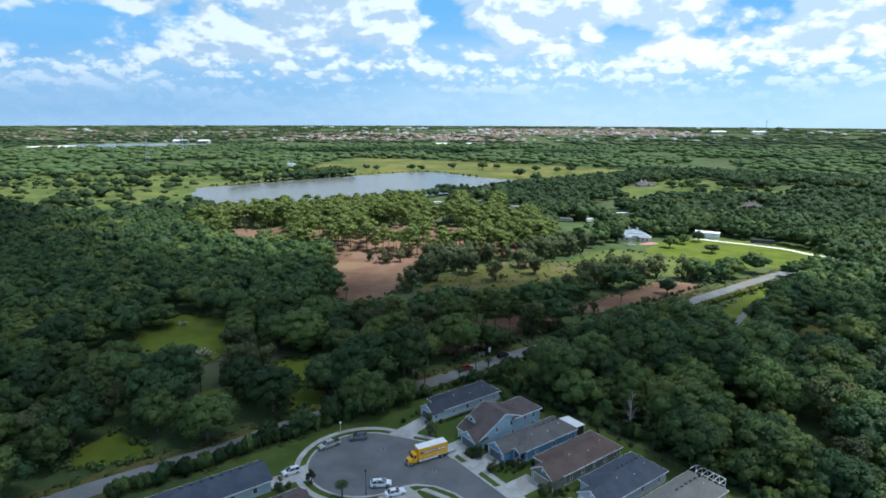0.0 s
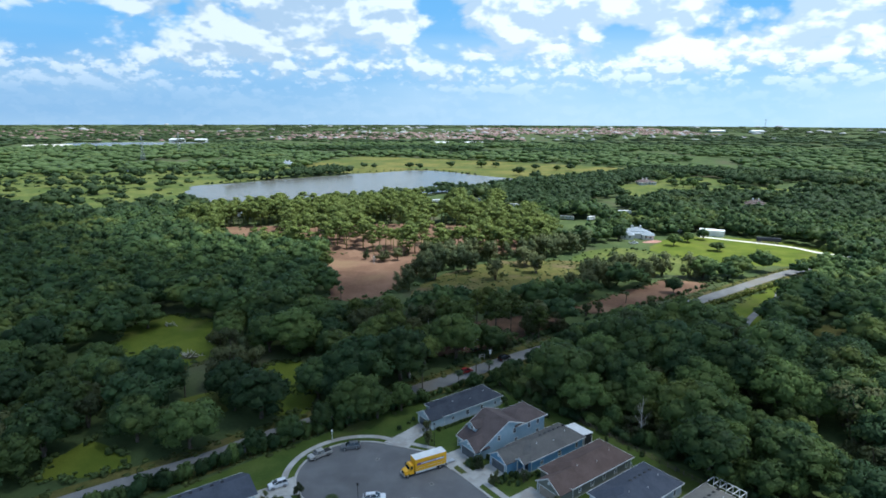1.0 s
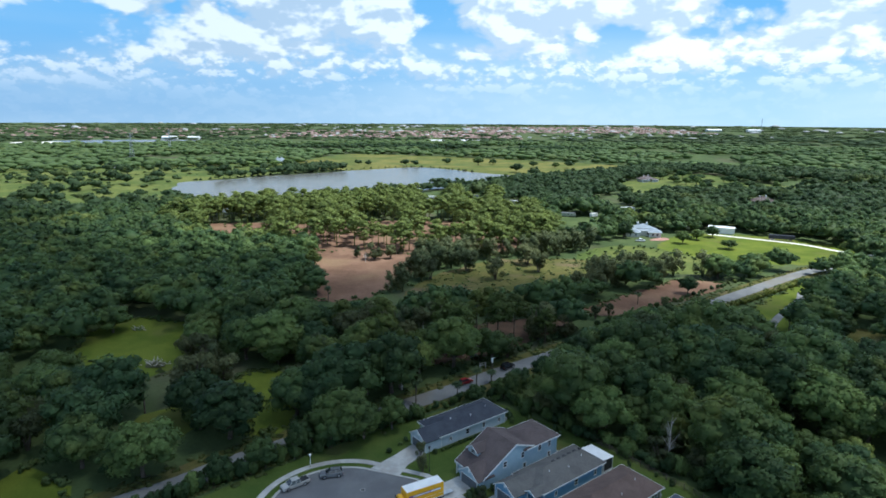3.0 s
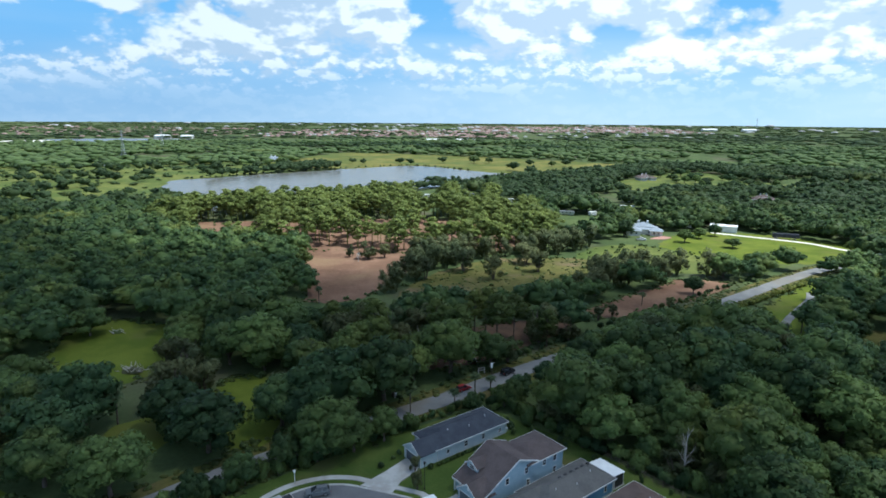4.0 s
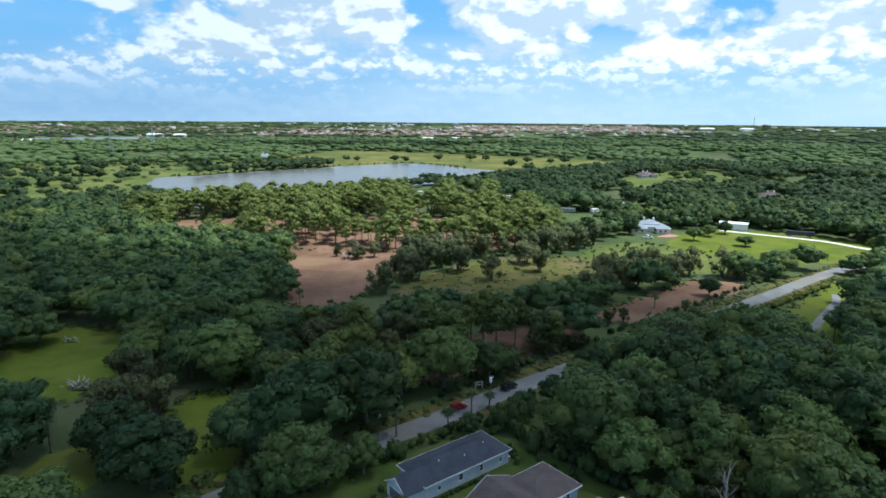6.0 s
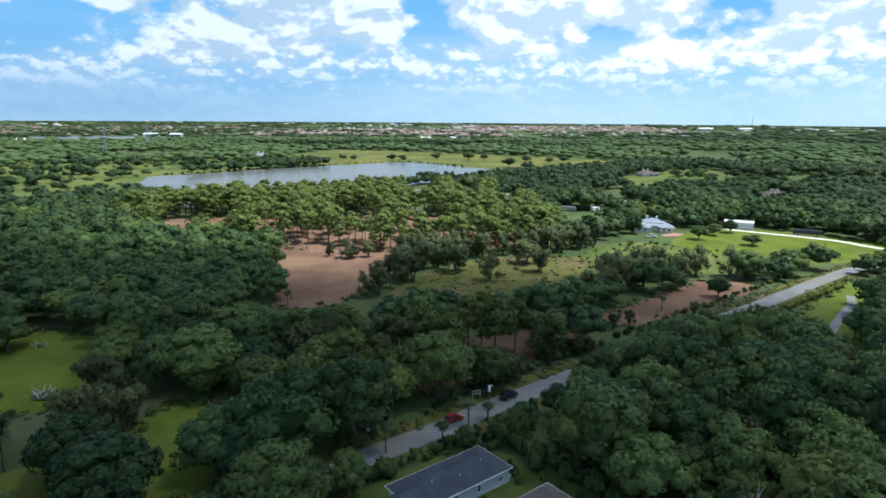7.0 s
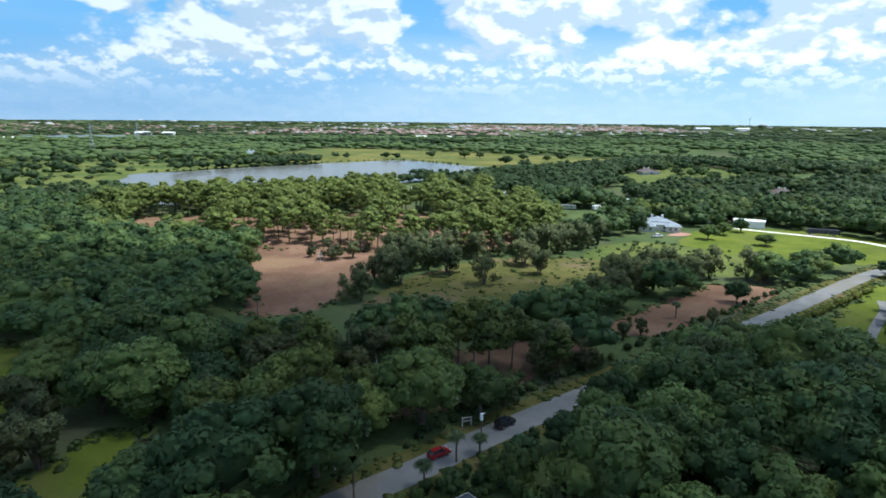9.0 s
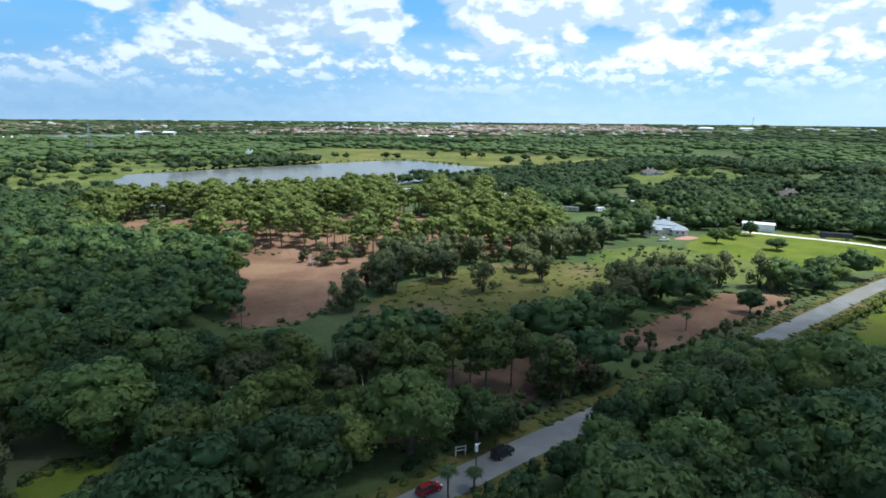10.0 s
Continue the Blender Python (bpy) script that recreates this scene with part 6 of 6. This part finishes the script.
def semi_trailer(x, y, yaw):
    root = thing("semi_trailer", pose(x, y, 0.1, 0, 0, yaw), "long dark covered semi-trailer parked by the drive", "trailer")
    part("bed", one_box(-7.2, 7.2, -1.25, 1.25, 1.1, 1.4), M_black, root)
    part("cover", one_box(-7.1, 7.1, -1.25, 1.25, 1.4, 3.5, bevel=0.25), M_navy, root, "dark tarpaulin cover")
    for i in range(9):
        part("bow", one_box(-6.6 + 1.65 * i, -6.5 + 1.65 * i, -1.29, 1.29, 1.4, 3.54), M_black, root)
    for xx in (-5.8, -4.6, 5.0):
        for s in (-1, 1):
            wheel(root, xx, s * 1.05, 0.5, 0.4)
    part("leg", one_box(3.4, 3.6, -0.9, 0.9, 0, 1.1), M_steel, root)


semi_trailer(202, 372, -22)


def caravan(x, y, yaw, L, label, mat=None):
    root = thing("caravan", pose(x, y, 0.1, 0, 0, yaw), label, "caravan", "caravans")
    mat = mat or M_white
    part("body", extrude_profile([(-L / 2, 0.6), (-L / 2, 2.9), (-L / 2 + 0.3, 3.2), (L / 2 - 0.5, 3.2), (L / 2, 2.5), (L / 2, 0.6)], -1.25, 1.25, 0.08), mat, root)
    part("stripe", one_box(-L / 2 + 0.1, L / 2 - 0.1, -1.27, -1.24, 1.3, 1.5), M_steel, root)
    for i in range(3):
        part("window", one_box(-L / 2 + L * (0.2 + 0.25 * i), -L / 2 + L * (0.2 + 0.25 * i) + 0.9, -1.28, -1.23, 1.8, 2.5), M_glass, root)
    part("skirt", one_box(-L / 2 + 0.3, L / 2 - 0.6, -1.1, 1.1, 0.1, 0.6), M_black, root)
    for s in (-1, 1):
        wheel(root, 0, s * 1.1, 0.36, 0.22)


caravan(50, 526, -8, 8.0, "white caravan parked among trees")
caravan(16, 562, 5, 9.0, "blue-grey mobile home among trees", R_metal)
caravan(-23, 551, 10, 11.0, "pale mobile home among trees")
caravan(86, 458, -14, 11.0, "long grey mobile home in a sunny lot", M_steel)
caravan(105, 457, 30, 6.0, "small white caravan in a sunny lot")
caravan(140, 490, -5, 11.0, "long white mobile home with a bright roof")
caravan(64, 505, 15, 7.0, "pale caravan among trees")
caravan(156, 408, -20, 6.0, "white boat trailer and cover beside the yard")
car("white_farm_pickup", "pickup", pose(113, 364.5, 0.1, 0, 0, 5), P_white, "white pickup parked before a country house")
country_house(229, 735, 10, 1.0, R_brown, S_grey, "grey house with a brown roof in a far glade")
country_house(-292, 990, -8, 1.25, R_metal, M_white, "large white house alone behind the lake")
country_house(-490, 868, 15, 0.8, R_metal, M_white, "white farmhouse beside dark trees")
country_house(275, 545, -20, 0.9, R_brown, S_olive, "brown-roofed house almost hidden by trees")
for x, y, s in ((34, 978, 1.5), (58, 985, 1.1), (-515, 880, 1.6), (-498, 862, 1.3), (-306, 790, 1.2), (-255, 905, 1.5), (-275, 900, 1.1), (-330, 800, 1.0), (-288, 1005, 1.2), (150, 930, 1.0), (-420, 760, 1.4), (-400, 700, 1.2)):
    plant("oak", x, y, 9 * s, 12 * s)
for x, y in fill_points("far_glade", 46):
    if math.hypot(x - 229, y - 735) > 24 and not (190 < x < 240 and y < 735):
        plant("oak", x, y, RNG.uniform(5, 11), RNG.uniform(7, 15))
row([(-300, 705), (-240, 780), (-150, 868), (-60, 925), (20, 850)], 9, 2.2, 2.0, "reedy shrub on the lake shore", "shore shrubs", None, 3.0)


def pylon(x, y, h):
    root = thing("power_pylon", pose(x, y, 0), "tall grey lattice power pylon above the woods", "pylon")
    for sx in (-1, 1):
        for sy in (-1, 1):
            v, f, n_ = tube([(sx * 3.2, sy * 3.2, 0), (sx * 1.2, sy * 1.2, h * 0.6), (sx * 0.5, sy * 0.5, h)], [0.28, 0.22, 0.18], 4)
            ob = new("leg", mesh_of("leg", v, f, n_, M_steel))
            ob.parent = root
    for i in range(9):
        z0, z1 = h * i / 9, h * (i + 1) / 9
        r0, r1 = 3.2 - 2.7 * i / 9, 3.2 - 2.7 * (i + 1) / 9
        for s in (-1, 1):
            v, f, n_ = joined([tube([(-r0, s * r0, z0), (r1, s * r1, z1)], [0.12, 0.12], 3), tube([(s * r0, -r0, z0), (s * r1, r1, z1)], [0.12, 0.12], 3)])
            ob = new("brace", mesh_of("brace", v, f, n_, M_steel))
            ob.parent = root
    for z, w in ((h * 0.72, 7), (h * 0.84, 6), (h * 0.95, 4.5)):
        part("crossarm", one_box(-w, w, -0.25, 0.25, z, z + 0.5), M_steel, root)


pylon(-575, 1060, 46)
pylon(-640, 1340, 46)


def mast(x, y, h):
    root = thing("radio_mast", pose(x, y, float(rise(x, y))), "thin radio mast standing on the horizon", "mast")
    part("shaft", cylinder(bmesh.new(), (0, 0, h / 2), (0, 0, 1), 1.6, h, 6, 0.9), M_steel, root)
    for k in range(3):
        part("antenna", one_box(-2.5, 2.5, -2.5, 2.5, h * (0.7 + 0.12 * k), h * (0.7 + 0.12 * k) + 2), M_steel, root)


mast(2010, 4100, 62)

# ---- the far town: roofs in rows beyond the woods ----
T_red = material("far_tile_roofs", (0.20, 0.125, 0.105), (0.30, 0.215, 0.185), 0.02, 0.8, 0.08, 0.3)
T_pale = material("far_pale_roofs", (0.30, 0.30, 0.30), (0.42, 0.42, 0.41), 0.02, 0.8, 0.08, 0.25)


def town(name, n, x0, x1, y0, y1, mat, label, seed, size=(6, 10), hgt=(2.6, 3.6)):
    g = np.random.default_rng(seed)
    vs, fs, o = [], [], 0
    for i in range(n):
        x, y = g.uniform(x0, x1), g.uniform(y0, y1)
        y = y0 + round((y - y0) / 70) * 70 + g.uniform(-14, 14)
        a, b, h = g.uniform(*size), g.uniform(*size) * 0.7, g.uniform(*hgt)
        z = float(rise(x, y))
        c = np.array([(-a, -b, 0), (a, -b, 0), (a, b, 0), (-a, b, 0), (-a, -b, h), (a, -b, h), (a, b, h), (-a, b, h), (-a * 0.4, 0, h * 1.7), (a * 0.4, 0, h * 1.7)])
        t = g.uniform(-0.3, 0.3)
        q = np.stack([c[:, 0] * math.cos(t) - c[:, 1] * math.sin(t) + x, c[:, 0] * math.sin(t) + c[:, 1] * math.cos(t) + y, c[:, 2] + z], 1)
        f = np.array([(0, 1, 5), (0, 5, 4), (1, 2, 6), (1, 6, 5), (2, 3, 7), (2, 7, 6), (3, 0, 4), (3, 4, 7), (4, 5, 9), (4, 9, 8), (6, 7, 8), (6, 8, 9), (5, 6, 9), (7, 4, 8)]) + o
        vs.append(q)
        fs.append(f)
        o += 10
    me = mesh_of(name, np.concatenate(vs), np.concatenate(fs), None, mat)
    return tagged(new(name, me), label, "town", "", "stuff")


town("town_roofs", 520, -800, 250, 2250, 3300, T_red, "distant rows of red tiled roofs beyond the woods", 1)
town("town_roofs", 620, 50, 1300, 3100, 4200, T_red, "distant rows of brownish roofs near the horizon", 2)
town("town_roofs", 220, -2300, -900, 2100, 3400, T_red, "scattered far red roofs among trees", 3)
town("town_roofs", 170, -800, 1300, 2300, 4200, T_pale, "scattered far white roofs of the town", 4)
town("town_roofs", 50, -2300, 2600, 3200, 4600, T_pale, "far pale roofs along the horizon", 5, (12, 24), (4, 6))
for x, y, a, b, h in ((-60, 1905, 26, 10, 6), (40, 1945, 30, 10, 5), (-960, 2010, 22, 14, 8), (-880, 2015, 18, 12, 8), (1450, 3500, 40, 20, 9), (1650, 3450, 35, 18, 9)):
    root = thing("warehouse", pose(x, y, float(rise(x, y))), "long low white hall far beyond the woods", "hall", "far halls")
    part("wall", one_box(-a, a, -b, b, -0.5, h), M_white, root)
    part("roof", hull([(s * (a + 0.5), yy, zz) for s in (-1, 1) for yy, zz in ((-b - 0.5, h), (0, h + b * 0.25), (b + 0.5, h))]), M_white, root)

# ---- fair-weather clouds drifting over the place ----


def cloud_material():
    m = bpy.data.materials.new("cloud_vapour")
    m.use_nodes = True
    n = Nodes(m.node_tree)
    d = n.add("ShaderNodeBsdfDiffuse", {"Color": (0.9, 0.9, 0.9, 1)})
    # blue tint added to the unseen clouds' neutral vapour, to cool the shade below
    t = n.add("ShaderNodeBsdfTranslucent", {"Color": (0.80, 0.87, 0.95, 1)})
    mx = n.add("ShaderNodeMixShader", {0: 0.6, 1: d.outputs[0], 2: t.outputs[0]})
    thin = n.add("ShaderNodeBsdfTransparent")
    thick = n.add("ShaderNodeAttribute", attribute_name="thickness").outputs["Fac"]
    clear_ = n.math("MULTIPLY_ADD", n.smooth(thick, 0.0, 1.0), -0.67, 1.0)
    mx = n.add("ShaderNodeMixShader", {0: clear_, 1: mx.outputs[0], 2: thin.outputs[0]})
    n.add("ShaderNodeOutputMaterial", {0: mx.outputs[0]})
    return m


M_cloud = cloud_material()
BASE = 1100.0
DRIFT = np.array([TO_SUN.x, TO_SUN.y]) / TO_SUN.z * BASE


def cumulus(shade, step, label, seed):
    """A flat-based heap cloud: billowing top over the plan whose shade it casts on the plain."""
    plan = np.array(outline(shade, step * 1.2, step * 3, seed))
    lo, hi = plan.min(0), plan.max(0)
    nx, ny = int((hi[0] - lo[0]) / step), int((hi[1] - lo[1]) / step)
    xs, ys = np.meshgrid(np.linspace(lo[0], hi[0], nx), np.linspace(lo[1], hi[1], ny), indexing="ij")
    q = np.stack([xs.ravel(), ys.ravel()], 1)
    live = inside(q, plan).reshape(nx, ny)
    n1 = patchy(q[:, 0], q[:, 1], step * 9, seed).reshape(nx, ny)
    n2 = patchy(q[:, 0], q[:, 1], step * 3, seed + 3).reshape(nx, ny)
    live &= (n2 > -0.62)
    soft = np.pad(live.astype(float), 1)
    for _ in range(10):
        soft[1:-1, 1:-1] = (soft[1:-1, 1:-1] * 2 + soft[:-2, 1:-1] + soft[2:, 1:-1] + soft[1:-1, :-2] + soft[1:-1, 2:]) / 6
    soft = np.clip(soft[1:-1, 1:-1] * 1.9 - 0.9, 0, 1)
    top = BASE + 60 + 90 * np.abs(n1) + 45 * np.abs(n2)
    foot = BASE + 8 * n2
    cell = live[:-1, :-1] & live[1:, :-1] & live[:-1, 1:] & live[1:, 1:]
    idx = np.arange(nx * ny).reshape(nx, ny)
    quads = np.stack([idx[:-1, :-1], idx[1:, :-1], idx[1:, 1:], idx[:-1, 1:]], -1)[cell]
    o = nx * ny
    v = np.concatenate([np.stack([xs.ravel() + DRIFT[0], ys.ravel() + DRIFT[1], z.ravel()], 1) for z in (top, foot)])
    f = np.concatenate([quads, quads[:, ::-1] + o])
    # only what the faces use
    used, back = np.unique(f, return_inverse=True)
    me = mesh_of("cloud", v[used], back.reshape(f.shape), None, M_cloud, True)
    at = me.attributes.new("thickness", "FLOAT", "POINT")
    at.data.foreach_set("value", np.concatenate([soft.ravel(), soft.ravel()])[used].astype(np.float32))
    return tagged(new("backdrop_cloud", me), label, "cloud", "clouds overhead", "structure")


cumulus([(-720, 650), (-460, 600), (-350, 520), (-290, 430), (-215, 350), (-140, 312), (-85, 304), (0, 304), (60, 298), (110, 290), (150, 272), (200, 252), (300, 225), (420, 205), (420, 185), (216, 178), (139, 140), (104, 88), (83, 0), (60, -200), (-100, -260), (-700, -150)], 18, "broad grey-based heap cloud over the estate", 3)
cumulus([(-700, 1330), (-300, 1420), (100, 1330), (350, 1260), (420, 1450), (100, 1640), (-500, 1650)], 40, "far heap cloud over the woods behind the lake", 4)
cumulus([(500, 1150), (900, 1250), (1300, 1250), (1300, 1400), (800, 1420), (520, 1300)], 40, "far heap cloud over the eastern woods", 5)

# oaks that lean over the south verge of the road
for x, y, h, w in ((37.5, 175, 9.5, 10), (43, 179.5, 10.5, 11), (48.5, 181.5, 11, 12), (54.5, 187, 11.5, 12), (60, 190.5, 11, 12), (64.5, 195.5, 11.5, 12), (71, 199.5, 11, 12), (76.5, 205, 10, 11), (83, 209.5, 8, 9), (52, 178, 12, 13), (68, 190, 12, 13)):
    plant("oak", x, y, h, w)
